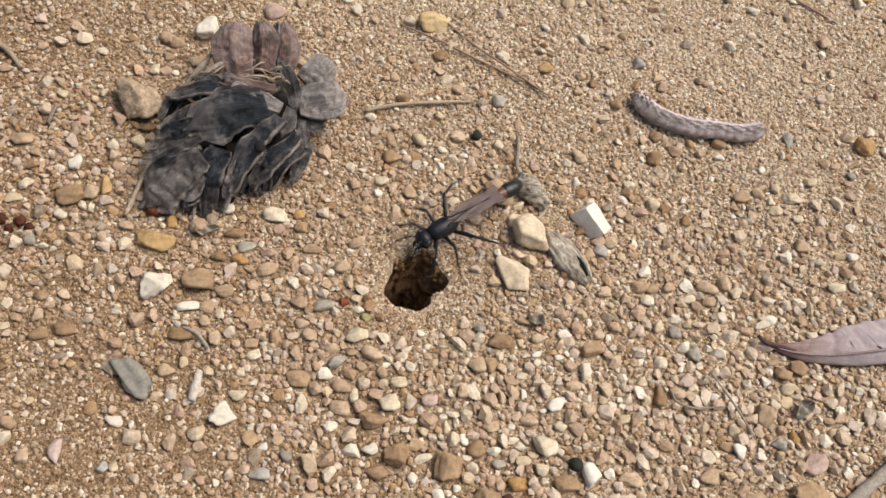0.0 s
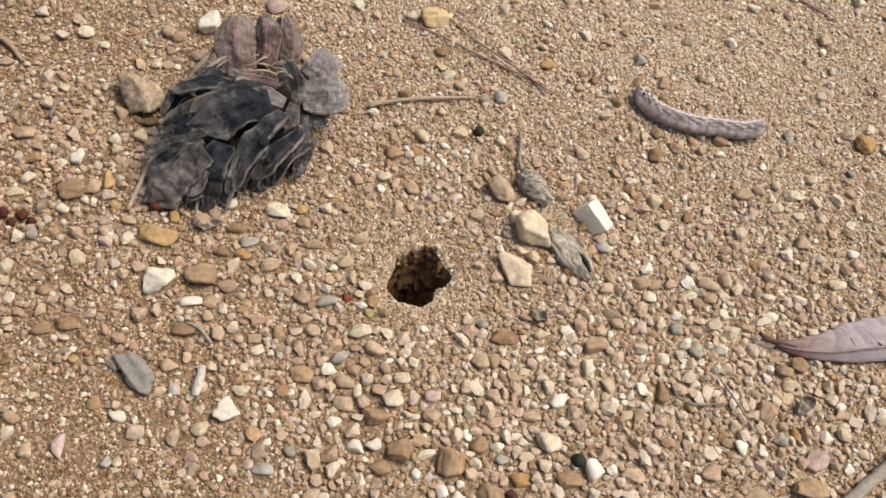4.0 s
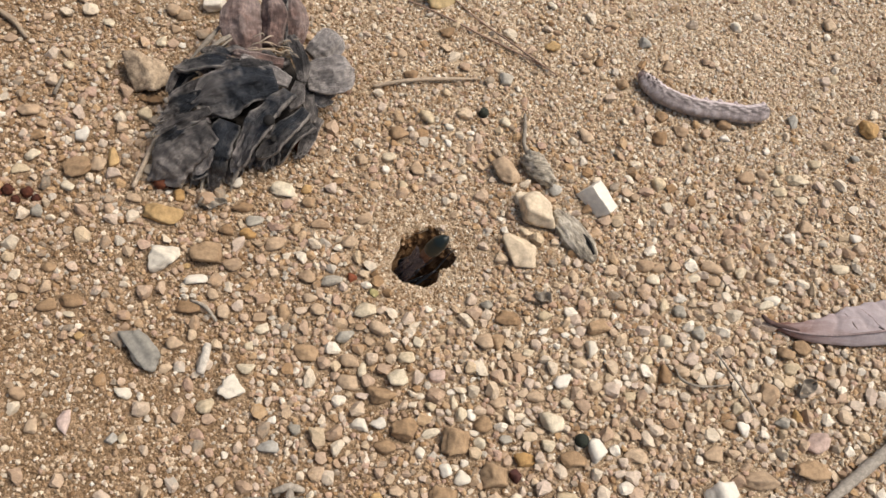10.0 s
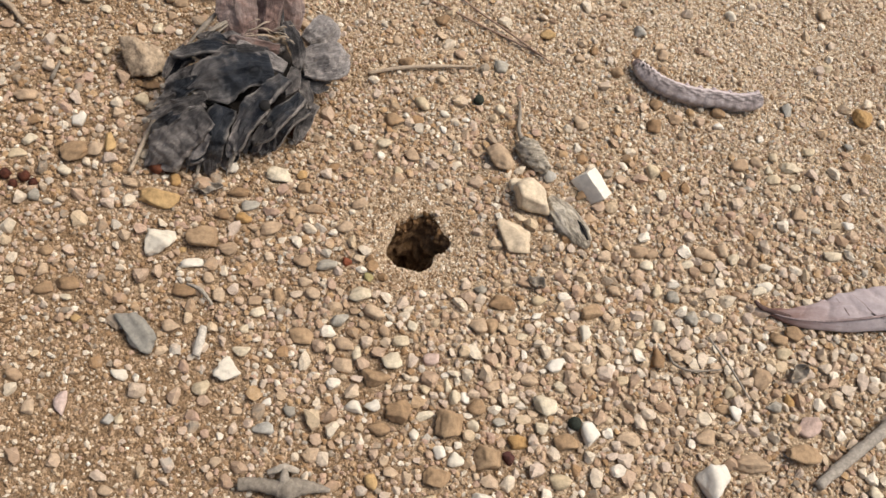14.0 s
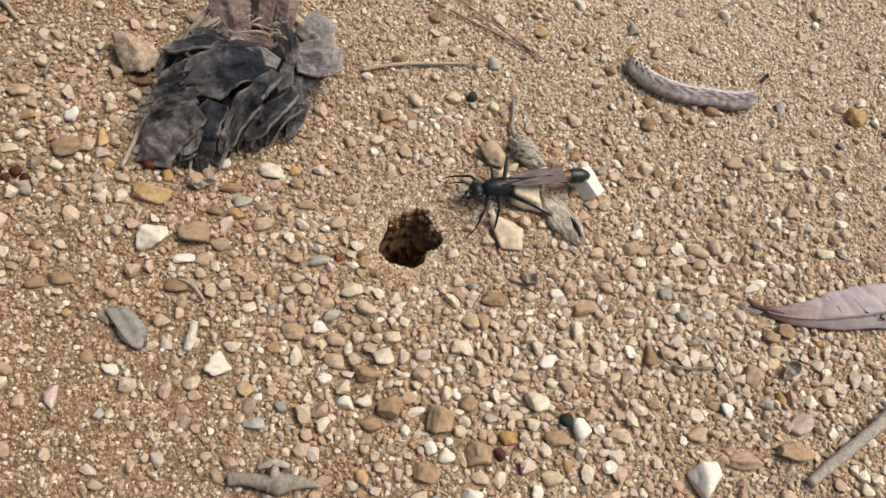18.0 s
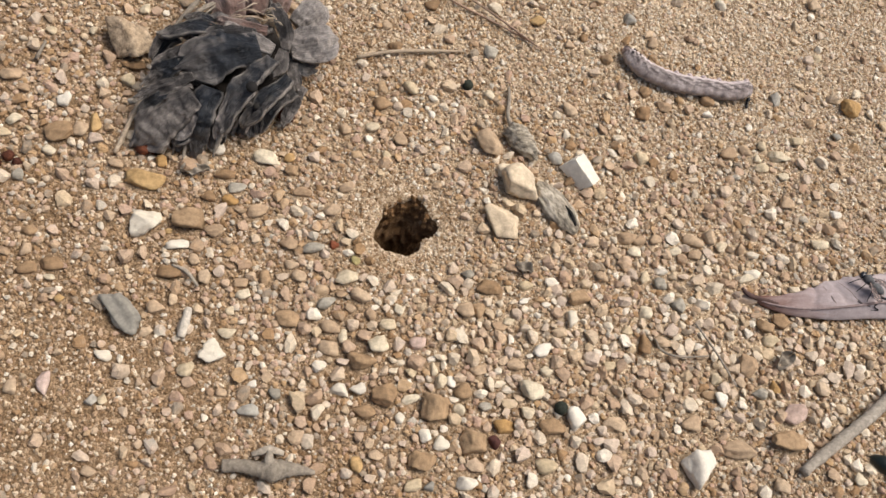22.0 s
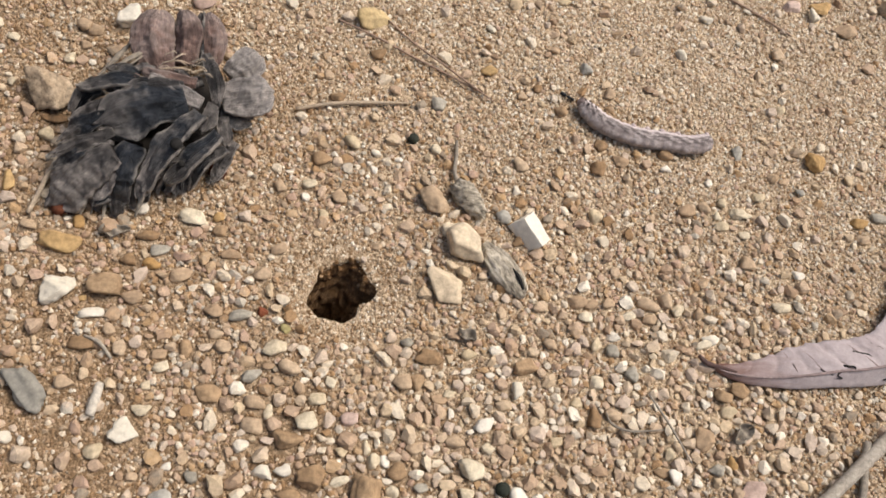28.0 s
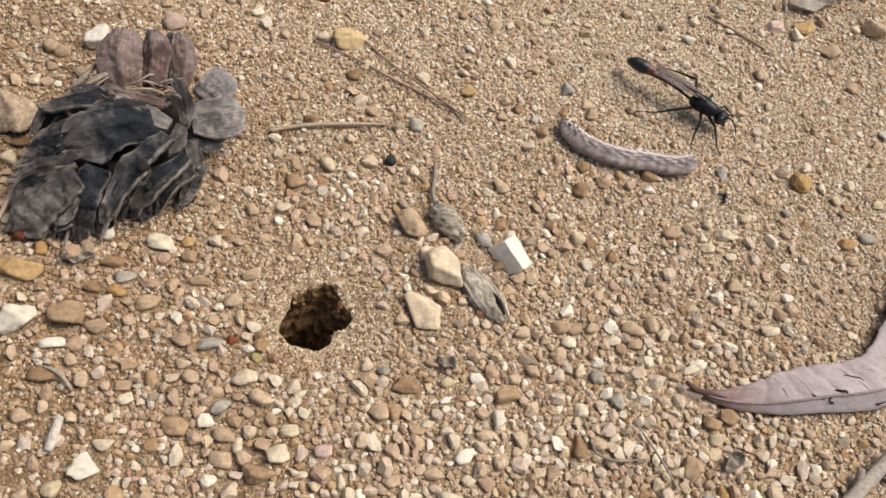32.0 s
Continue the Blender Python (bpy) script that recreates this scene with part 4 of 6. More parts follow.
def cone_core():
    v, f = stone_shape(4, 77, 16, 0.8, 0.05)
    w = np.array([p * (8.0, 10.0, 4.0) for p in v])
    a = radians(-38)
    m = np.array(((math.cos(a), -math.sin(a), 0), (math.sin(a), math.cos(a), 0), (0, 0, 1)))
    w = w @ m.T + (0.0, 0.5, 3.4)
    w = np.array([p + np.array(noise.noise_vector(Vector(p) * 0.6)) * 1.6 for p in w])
    return solid("core", w, f, CORE, pine_cone, "woody core, near-black for the shade between scales")


def cone_sliver(p, q, r, kind, seed):
    mid = (np.array(p) + np.array(q)) / 2 + (0.4, 0.2, 0.6)
    v, f = tube([p, mid, q], (r * 0.6, r, r * 0.35), 14, 6, 0.12, 0.6, seed)
    return solid("sliver", np.array(v) - CONE_AT, f, WOOD if kind in BARK else STRAW, pine_cone, "thin splintered woody strip")


# the core's near-black colour darkens the gaps like deep shade
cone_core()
cone_scale(-35.4, 32.6, 9.0, -37.6, 43.0, 13.0, 7.6, "brown"); cone_scale(-32.0, 34.3, 9.8, -33.2, 43.5, 13.6, 5.2, "brown")
cone_scale(-29.2, 36.0, 8.4, -29.9, 44.6, 11.8, 2.0, "dark"); cone_scale(-27.0, 36.8, 8.0, -28.2, 45.0, 12.4, 4.6, "brown")
cone_scale(-23.7, 35.9, 7.0, -18.9, 40.8, 8.6, 6.0, "pale"); cone_scale(-24.4, 29.6, 8.0, -15.7, 32.3, 9.0, 7.2, "pale")
cone_scale(-24.2, 27.5, 6.0, -18.9, 28.6, 4.5, 3.6, "dark"); cone_scale(-28.2, 35.8, 12.0, -24.9, 27.3, 9.5, 2.7, "grey")
cone_scale(-27.3, 25.5, 11.4, -36.3, 28.2, 12.6, 3.0, "pale"); cone_scale(-33.3, 26.9, 11.4, -46.9, 25.6, 10.4, 2.6, "dark")
cone_scale(-45.1, 27.5, 10.4, -48.2, 23.0, 6.5, 1.5, "grey"); cone_scale(-29.6, 24.1, 12.4, -42.8, 18.7, 10.8, 8.4, "dark")
cone_scale(-27.1, 22.6, 12.0, -34.5, 10.2, 6.2, 4.4, "dark")
cone_scale(-24.0, 20.7, 10.0, -31.4, 12.8, 5.2, 3.5, "dark"); cone_scale(-22.6, 19.7, 7.4, -27.6, 14.1, 2.8, 2.7, "dark")
cone_scale(-21.2, 22.8, 5.4, -24.0, 16.3, 1.8, 2.4, "grey"); cone_scale(-40.0, 14.4, 9.5, -49.2, 7.4, 2.8, 7.6, "grey")
cone_scale(-36.9, 15.7, 10.0, -39.1, 8.0, 3.2, 5.8, "dark"); cone_scale(-41.0, 13.3, 7.8, -42.0, 8.2, 2.2, 2.6, "grey")
cone_scale(-40.4, 17.5, 10.4, -48.9, 14.4, 6.3, 2.2, "grey"); cone_scale(-40.8, 16.5, 9.4, -47.2, 14.6, 5.8, 1.5, "pale")
cone_scale(-41.9, 20.9, 10.0, -47.5, 18.6, 7.2, 3.2, "dark"); cone_scale(-44.1, 27.1, 8.0, -48.0, 23.7, 4.6, 2.4, "dark")
cone_scale(-36.5, 11.5, 4.6, -35.6, 9.4, 0.7, 2.5, "grey"); cone_scale(-38.8, 10.3, 4.0, -38.0, 7.1, 0.6, 2.2, "grey")
cone_scale(-34.4, 13.7, 5.0, -34.9, 10.6, 0.8, 2.2, "dark"); cone_scale(-42.0, 10.2, 3.4, -41.5, 8.3, 0.6, 1.6, "grey")
cone_scale(-30.7, 15.9, 4.4, -31.4, 13.4, 1.0, 2.2, "grey"); cone_scale(-27.6, 16.0, 3.6, -28.3, 13.9, 1.0, 1.8, "dark")
cone_scale(-43.4, 16.0, 8.4, -49.0, 12.8, 4.6, 2.0, "dark")
cone_scale(-41.5, 24.0, 10.6, -47.4, 20.9, 8.2, 2.6, "grey"); cone_scale(-41.0, 22.6, 9.6, -48.6, 17.2, 6.2, 2.2, "grey")
cone_scale(-30.5, 27.5, 12.2, -40.5, 24.4, 12.0, 3.4, "grey"); cone_scale(-28.8, 29.4, 11.0, -37.8, 29.6, 11.6, 2.6, "brown")
cone_scale(-25.6, 26.4, 10.6, -26.9, 21.0, 9.8, 2.8, "grey"); cone_scale(-23.6, 25.4, 8.6, -22.4, 21.2, 6.2, 2.6, "grey")
cone_scale(-38.6, 13.4, 8.6, -41.6, 8.4, 3.6, 2.4, "pale"); cone_scale(-33.8, 14.6, 8.4, -35.6, 9.8, 3.6, 2.0, "pale")
# broken inner scales that fill the gaps
fill = np.random.default_rng(21)
for i in range(30):
    a = i * 2.4
    r0, r1 = fill.uniform(2, 5), fill.uniform(6.5, 10.0)
    z0, z1 = fill.uniform(1.5, 4.0), fill.uniform(0.8, 3.0)
    ex, ey = math.cos(a), math.sin(a)
    cone_scale(-33.0 + ex * r0 * 1.05, 25.0 + ey * r0 * 1.25, z0, -34.0 + ex * r1 * 1.05, 24.5 + ey * r1 * 1.25, z1, fill.uniform(1.6, 3.4), ("grey", "dark", "dark", "dark")[i % 4])
# loose flakes and shreds lying over the plates
flake = np.random.default_rng(63)
for i in range(22):
    along, across = flake.uniform(0, 1), flake.uniform(-1, 1)
    x, y = -27.0 - 17.0 * along + 4.0 * across, 26.5 - 11.5 * along - 6.5 * across
    z = 11.6 - 5.4 * along - 2.2 * abs(across) + flake.uniform(-0.9, 0.5)
    a, n = flake.uniform(3.3, 4.4), flake.uniform(1.6, 4.2)
    cone_scale(x, y, z, x + n * math.cos(a), y + n * math.sin(a), z - flake.uniform(0.2, 1.6), flake.uniform(0.7, 1.9), ("grey", "dark", "grey", "dark")[i % 4])
for i in range(16):
    x, y, z = flake.uniform(-40, -25), flake.uniform(25.5, 32.5), flake.uniform(8.5, 11.5)
    a, n = flake.uniform(2.4, 4.0), flake.uniform(2.0, 4.5)
    cone_scale(x, y, z, x + n * math.cos(a), y + n * math.sin(a), z + flake.uniform(-0.8, 0.8), flake.uniform(0.9, 2.2), ("grey", "pale", "dark", "brown")[i % 4])
# black balls for the shade in two plates' wormholes, each at the outermost surface
toward = np.array((0.1, -0.53, 0.84))
skin = np.concatenate([np.array([q.co[:] for q in c.data.vertices]) for c in pine_cone.children if c.name.startswith("scale")]) / MM + CONE_AT
for x, y, z, r in WORM_HOLES:
    at = np.array((x, y, z))
    rel = skin - at
    along = rel @ toward
    away = np.linalg.norm(rel - along[:, None] * toward, axis=1)
    at = at + toward * along[away < 0.6].max()
    v, f = BALLS[2]
    solid("wormhole", v * (r, r * 1.1, r * 0.7) + at - CONE_AT, f, BLACK, pine_cone, "round black ball for a wormhole's shade")

cone_sliver((-37.6, 37.5, 8.0), (-47.4, 26.2, 4.0), 0.45, "grey", 1)
cone_sliver((-41.0, 38.5, 8.0), (-45.7, 30.9, 6.0), 0.6, "pale", 2)
cone_sliver((-37.4, 37.3, 9.0), (-42.7, 31.3, 9.0), 0.5, "grey", 3)
cone_sliver((-35.2, 31.4, 11.0), (-29.0, 31.9, 11.0), 0.24, "straw", 4)
cone_sliver((-34.8, 32.7, 11.2), (-30.3, 33.2, 11.4), 0.2, "straw", 5)
splinter = np.random.default_rng(44)
for i in range(12):
    x, y, z = splinter.uniform(-36.5, -27.5), splinter.uniform(30.5, 34.0), splinter.uniform(10.6, 12.6)
    a, n = splinter.uniform(-0.5, 0.6), splinter.uniform(1.6, 4.2)
    cone_sliver((x, y, z), (x + n * math.cos(a), y + n * math.sin(a), z + splinter.uniform(-0.8, 0.8)), splinter.uniform(0.09, 0.20), "straw" if i % 3 else "grey", 20 + i)
for i in range(9):
    x, y, z = splinter.uniform(-41.5, -36.5), splinter.uniform(33.0, 38.0), splinter.uniform(7.0, 9.5)
    n = splinter.uniform(5, 9)
    cone_sliver((x, y, z), (x - 0.62 * n, y - 0.75 * n, z - splinter.uniform(0.5, 3.5)), splinter.uniform(0.14, 0.30), "grey" if i % 3 else "straw", 40 + i)
for i in range(10):
    x, y, z = splinter.uniform(-43.0, -34.0), splinter.uniform(11.0, 15.5), splinter.uniform(2.5, 4.5)
    n = splinter.uniform(2.5, 5.5)
    cone_sliver((x, y, z), (x + splinter.uniform(-1.2, 0.6), y - n, 0.6), splinter.uniform(0.25, 0.5), "grey", 60 + i)
cone_sliver((-46.0, 22.0, 6.0), (-50.6, 15.0, 3.0), 0.5, "grey", 6)
cone_sliver((-41.0, 14.0, 3.0), (-40.5, 6.5, 0.6), 0.55, "pale", 7)
cone_sliver((-43.5, 12.0, 3.0), (-43.6, 8.2, 0.8), 0.5, "grey", 8)


# ---- stems, twigs and leaves ----
def stem(name, points, radii, mat, label, category, n=28, sides=7, rough=0.06, seed=0):
    at = np.array((*points[0][:2], 0.0))
    v, f = tube(np.array(points) - at, radii, n, sides, rough, 1.0, seed)
    ob = solid(name, v, f, mat)
    ob.location = at * MM
    return tagged(ob, label, category)


def gz(x, y, up):
    return (x, y, ground_height(x, y) + up)


stem("straw", [gz(-11, 35.6, 0.8), gz(-5, 37.8, 1.1), gz(2, 39.6, 1.2), gz(10.5, 41.8, 0.9)], (0.34, 0.4, 0.4, 0.24), STRAW, "pale dry straw stalk lying on the sand", "straw", seed=11)
stem("straw", [gz(-44, 22.5, 4.5), gz(-48.6, 16.5, 3.2), gz(-51.8, 6.0, 0.7)], (0.4, 0.48, 0.4), STRAW, "bent pale straw leaning on the pine cone", "straw", seed=12)
stem("reddish_twig", [gz(-4.5, 60.6, 0.6), gz(4, 56.8, 0.9), gz(12.4, 53.2, 0.8), gz(20, 50.0, 1.0), gz(26.4, 47.4, 0.6)], (0.18, 0.23, 0.24, 0.25, 0.15), RED_STEM, "thin reddish dry stem lying on the sand", "twig", 40, seed=13)
stem("reddish_twig", [gz(5.8, 62.4, 0.7), gz(11.5, 57.2, 1.1), gz(17.2, 52.8, 1.3), gz(22.5, 49.2, 1.4), gz(28.2, 46.0, 0.8)], (0.17, 0.21, 0.23, 0.23, 0.13), RED_STEM, "thin red-brown dry stem crossing another", "twig", 40, seed=14)
stem("white_stick", [gz(-35.8, -21.5, 0.9), gz(-36.0, -24.0, 1.1), gz(-36.4, -26.6, 0.9)], (0.65, 0.8, 0.7), BLEACHED, "short white bleached stick on the gravel", "stick", 12, seed=15)
stem("thin_twig", [gz(55.0, -14.4, 1.6), gz(58, -20, 2.0), gz(61.6, -26.2, 1.0)], (0.17, 0.22, 0.16), TWIG, "thin grey straight twig on the gravel", "twig", seed=16)
stem("thin_twig", [gz(46.2, -18.6, 1.8), gz(47.2, -20.6, 1.7), gz(50.5, -21.6, 1.8), gz(56.8, -20.7, 1.5)], (0.16, 0.26, 0.24, 0.12), WOOD, "dark grey hooked twig on the gravel", "twig", seed=17)
stem("thin_twig", [gz(88.5, 91.5, 0.7), gz(96, 87.5, 1.0), gz(104.8, 82.4, 0.6)], (0.28, 0.34, 0.25), RED_STEM, "brown thin twig lying on the sand", "twig", seed=18)
stem("thin_twig", [gz(-82, 41, 0.8), gz(-78, 38.3, 1.0), gz(-75, 35.0, 0.7)], (0.5, 0.55, 0.4), STRAW, "short pale twig on the sand", "twig", seed=19)
stem("thin_twig", [gz(-39.4, -14.2, 1.2), gz(-37, -15.2, 1.5), gz(-34.9, -17.4, 1.0)], (0.22, 0.35, 0.25), WOOD, "tiny forked grey twig on the gravel", "twig", 14, seed=20)
stem("thin_twig", [gz(-68.0, 23.2, 0.9), gz(-67.2, 27.2, 1.0)], (0.35, 0.3), WOOD, "short grey twig on the gravel", "twig", 8, seed=21)
stem("pale_twig", [gz(115.6, 115, 1.0), gz(113.2, 106, 1.3), gz(111.7, 98.5, 1.0)], (0.3, 0.36, 0.3), BLEACHED, "pale dry stem beside a grey leaf", "twig", seed=22)

forked_twig = new("forked_twig")
forked_twig.location = (0.072, -0.0405, 0.0)
tagged(forked_twig, "pale grey forked dry twig lying on gravel", "twig")
FORK = np.array((72.0, -40.5, 0.0))
v, f = tube(np.array([gz(71.8, -41.2, 1.0), gz(79, -36.0, 1.6), gz(88, -29.6, 2.0), gz(97, -22.6, 2.4), gz(103, -18.0, 2.2), gz(110, -13.5, 1.4)]) - FORK, (0.95, 1.1, 1.15, 1.3, 1.2, 0.9), 60, 10, 0.07, 1.0, 31)
solid("main_stem", v, f, TWIG, forked_twig)
v, f = tube(np.array([gz(96.8, -20.0, 2.6), gz(94.5, -28, 1.6), gz(91.0, -38.5, 1.2), gz(88.5, -46, 1.0)]) - FORK, (0.7, 0.75, 0.7, 0.5), 40, 8, 0.07, 1.0, 32)
solid("side_branch", v, f, TWIG, forked_twig)


def build_caterpillar():
    """A limp caterpillar on its side, the belly with its stubby feet turned to the far side."""
    grub = new("caterpillar")
    at = np.array((62.0, 45.0, 0.0))
    grub.location = at * MM
    tagged(grub, "limp mauve-grey caterpillar with dark chevrons lying on sand", "caterpillar")
    line = [gz(47.0, 48.2, 2.1), gz(48.6, 46.4, 2.0), gz(51.6, 44.2, 2.0), gz(57.8, 42.5, 2.0), gz(64.4, 42.4, 2.0), gz(71.2, 42.5, 2.0), gz(76.1, 44.1, 2.2)]
    n, sides = 150, 36
    pts = smooth_line(line, n)
    COVER.extend((p[0], p[1], 1.4) for p in pts[::8])
    verts, faces, uvs, axes = [], [], [], []
    for i, p in enumerate(pts):
        u = i / (n - 1)
        d = pts[min(i + 1, n - 1)] - pts[max(i - 1, 0)]
        d /= np.linalg.norm(d)
        s = np.cross(d, (0, 0, 1.0))
        s /= np.linalg.norm(s)
        up = np.cross(s, d)
        axes.append((p, s, up))
        r = 2.12 * (0.62 + 0.38 * min(1.0, u / 0.22) ** 0.7) * max(0.15, 1 - (max(0.0, u - 0.90) / 0.105) ** 2.6) ** 0.5
        ring = 0.035 * (1 - abs(math.cos(u * 12 * math.pi)) ** 6) + 0.03 * math.sin(u * 36 * math.pi)
        for k in range(sides):
            a = 2 * math.pi * k / sides
            q = r * (math.cos(a) * s + 0.94 * math.sin(a) * up)
            crease = 0.05 * noise.noise(Vector(p + q) * 0.9) + 0.045 * noise.noise(Vector((u * 60, a * 2.0, 3.0))) + 0.04 * math.sin(5 * a + 0.5)
            verts.append(p + q * (0.95 + ring + crease) - at)
            uvs.append((u, k / sides))
    for i in range(n - 1):
        for k in range(sides):
            j = (k + 1) % sides
            faces.append((i * sides + k, i * sides + j, (i + 1) * sides + j, (i + 1) * sides + k))
    faces.append(tuple(range(sides))[::-1])
    faces.append(tuple((n - 1) * sides + k for k in range(sides)))
    body = solid("body", verts, faces, GRUB, grub)
    layer = body.data.uv_layers.new(name="skin")
    index = np.empty(len(body.data.loops), np.int32)
    body.data.loops.foreach_get("vertex_index", index)
    layer.data.foreach_set("uv", np.array(uvs, np.float32)[index].ravel())
    v, f = BALLS[3]

    def lump(name, u, side, up, size, mat, label=""):
        p, s, t = axes[int(u * (n - 1))]
        c = p + s * side + t * up - at
        w = np.array([q * size * (1 + 0.10 * noise.noise(Vector(q) * 2.4 + Vector((u * 31, side, 0)))) for q in v])
        return solid(name, w + c, f, mat, grub, label)

    head = lump("head", 0.0, 0.0, 0.1, (1.15, 1.25, 1.3), GRUB_HEAD, "small brown and grey head")
    for u in (0.055, 0.10, 0.145):
        lump("true_leg", u, -1.15, 1.0, (0.26, 0.34, 0.26), GRUB_DARK, "tiny dark jointed leg")
    for u in (0.50, 0.585, 0.67, 0.755):
        lump("proleg", u, -1.72, 1.0, (0.62, 0.62, 0.55), GRUB_FOOT, "stubby pale pink foot")
    lump("hind_proleg", 0.965, -1.0, 1.05, (0.62, 0.85, 0.6), GRUB_FOOT, "stubby pale pink foot")
    for u, side, up in ((0.10, 0.3, 1.72), (0.185, -0.55, 1.82), (0.985, 0.3, 0.75), (0.96, 1.0, 0.2)):
        lump("spot", u, side, up, (0.22, 0.30, 0.14), GRUB_DARK, "small black skin spot")
    return grub


build_caterpillar()


def sheet(rows, thick):
    """A closed thin sheet over a grid of points."""
    nu, nv = len(rows), len(rows[0])
    top = [p for r in rows for p in r]
    faces, n = [], nu * nv
    low = [np.array(p) - (0, 0, thick) for p in top]
    for i in range(nu - 1):
        for k in range(nv - 1):
            q = i * nv + k
            faces.append((q, q + nv, q + nv + 1, q + 1))
            faces.append((n + q, n + q + 1, n + q + nv + 1, n + q + nv))
    rim = list(range(nv)) + [i * nv + nv - 1 for i in range(1, nu)] + [(nu - 1) * nv + k for k in range(nv - 2, -1, -1)] + [i * nv for i in range(nu - 2, 0, -1)]
    for i, q in enumerate(rim):
        r = rim[(i + 1) % len(rim)]
        faces.append((q, r, n + r, n + q))
    return top + low, faces


def build_leaf():
    leaf = new("dead_leaf")
    at = np.array((95.0, -3.0, 0.0))
    leaf.location = at * MM
    tagged(leaf, "curled mauve-grey dead leaf with small dark cracks", "leaf")
    # lower keel, then the raised inner edge
    keel = smooth_line([gz(68.0, -7.4, 1.2), gz(73.8, -10.0, 1.3), gz(84, -10.4, 1.5), gz(95.5, -9.0, 1.6), gz(106, -7.2, 1.6), gz(116.5, -2.4, 1.6), gz(126, 7, 1.6), gz(131.5, 19, 1.8), gz(129.5, 26, 2.4)], 100)
    edge = smooth_line([gz(68.1, -7.0, 1.6), gz(73.8, -6.6, 2.0), gz(80.6, -4.4, 1.9), gz(85.6, -2.2, 2.0), gz(94, -0.2, 2.0), gz(102.5, 2.0, 2.0), gz(109.6, 8.8, 2.0), gz(115.6, 18.0, 2.2), gz(119.6, 23.5, 3.0)], 100)
    rows = []
    for i in range(100):
        u = i / 99
        row = []
        for k in range(17):
            v = k / 16
            p = keel[i] * (1 - v) + edge[i] * v
            w = np.linalg.norm(edge[i] - keel[i])
            # an arched back with cross ribs and a scalloped inner edge
            arch = 0.24 * w * (v / 0.24 if v < 0.24 else 1 - 0.75 * (v - 0.24) / 0.76)
            rib = -0.75 * (1 - abs(math.sin(u * 33 - 2.6 * v + 1.2 * noise.noise((u * 9, 0, 1))))) ** 5 * math.sin(min(1.0, v * 1.2 + 0.1) * math.pi * 0.7)
            ripple = 0.5 * noise.noise((u * 16, v * 3, 2.2)) + 0.22 * noise.noise((u * 45, v * 8, 6.0))
            scallop = (edge[i] - keel[i]) / w * (0.7 * noise.noise((u * 22, 0, 9)) + 0.4 * noise.noise((u * 60, 0, 4))) * v ** 3 * min(1.0, 3 * u)
            row.append(p + scallop + (0, 0, arch + rib * min(1.0, 4 * u) + ripple * min(1.0, 3 * u)) - at)
        rows.append(row)
    for i in range(4, 100, 5):
        c = rows[i][8] + at
        COVER.append((c[0], c[1], 0.40 * np.linalg.norm(edge[i] - keel[i])))
    v, f = sheet(rows, 0.28)
    blade = solid("blade", v, f, LEAF, leaf)
    v, f = tube([np.array(gz(65.9, -5.9, 1.9)) - at, np.array(gz(68.0, -7.2, 1.7)) - at, np.array(gz(73.2, -8.5, 2.0)) - at], (0.3, 0.55, 0.3), 14, 8, 0.1, 1.0, 52)
    solid("petiole", v, f, LEAF_DARK, leaf, "dark brown leaf stalk end")
    v, f = tube([rows[98][15], rows[99][14] + (0.4, 1.6, 0.2), rows[99][12] + (0.2, 3.2, -0.4)], (0.6, 1.4, 0.5), 12, 8, 0.1, 0.6, 53)
    solid("leaf_end", v, f, LEAF_DARK, leaf, "dark crumpled brown end")
    v, f = tube([rows[i][4] + (0, 0, 0.02) for i in range(2, 99, 6)], (0.16, 0.28, 0.26, 0.2, 0.12), 90, 6, 0.06, 0.6, 54)
    solid("midrib", v, f, LEAF_VEIN, leaf, "raised mauve-brown midrib")
    for n, i in enumerate(range(26, 92, 7)):
        v, f = tube([rows[min(99, i + k // 3)][k] + (0, 0, -0.02) for k in (4, 7, 10, 13, 15)], (0.15, 0.13, 0.09, 0.05), 20, 5, 0.1, 0.6, 80 + n)
        solid("vein", v, f, LEAF_VEIN, leaf)
    rng = np.random.default_rng(9)
    for n in range(15):
        near_keel = n > 5
        i = int(rng.uniform(30, 96))
        k = int(rng.uniform(1, 5)) if near_keel else int(rng.uniform(6, 13))
        pts = [rows[i][k] + (0, 0, 0.08)]
        for s in range(3):
            i = min(99, max(0, i + int(rng.integers(-2, 3) if near_keel else rng.integers(0, 2))))
            k = min(16, max(0, k + int(rng.integers(-1, 2) if near_keel else -1)))
            pts.append(rows[i][k] + (0.02 * s, 0.03 * s, 0.08))
        v, f = tube(pts, (0.06, 0.2 if near_keel else 0.13, 0.14, 0.05), 12, 5, 0.15, 0.5, 60 + n)
        solid("crack", v, f, BLACK, leaf, "short black crack in the blade")
    return leaf


build_leaf()


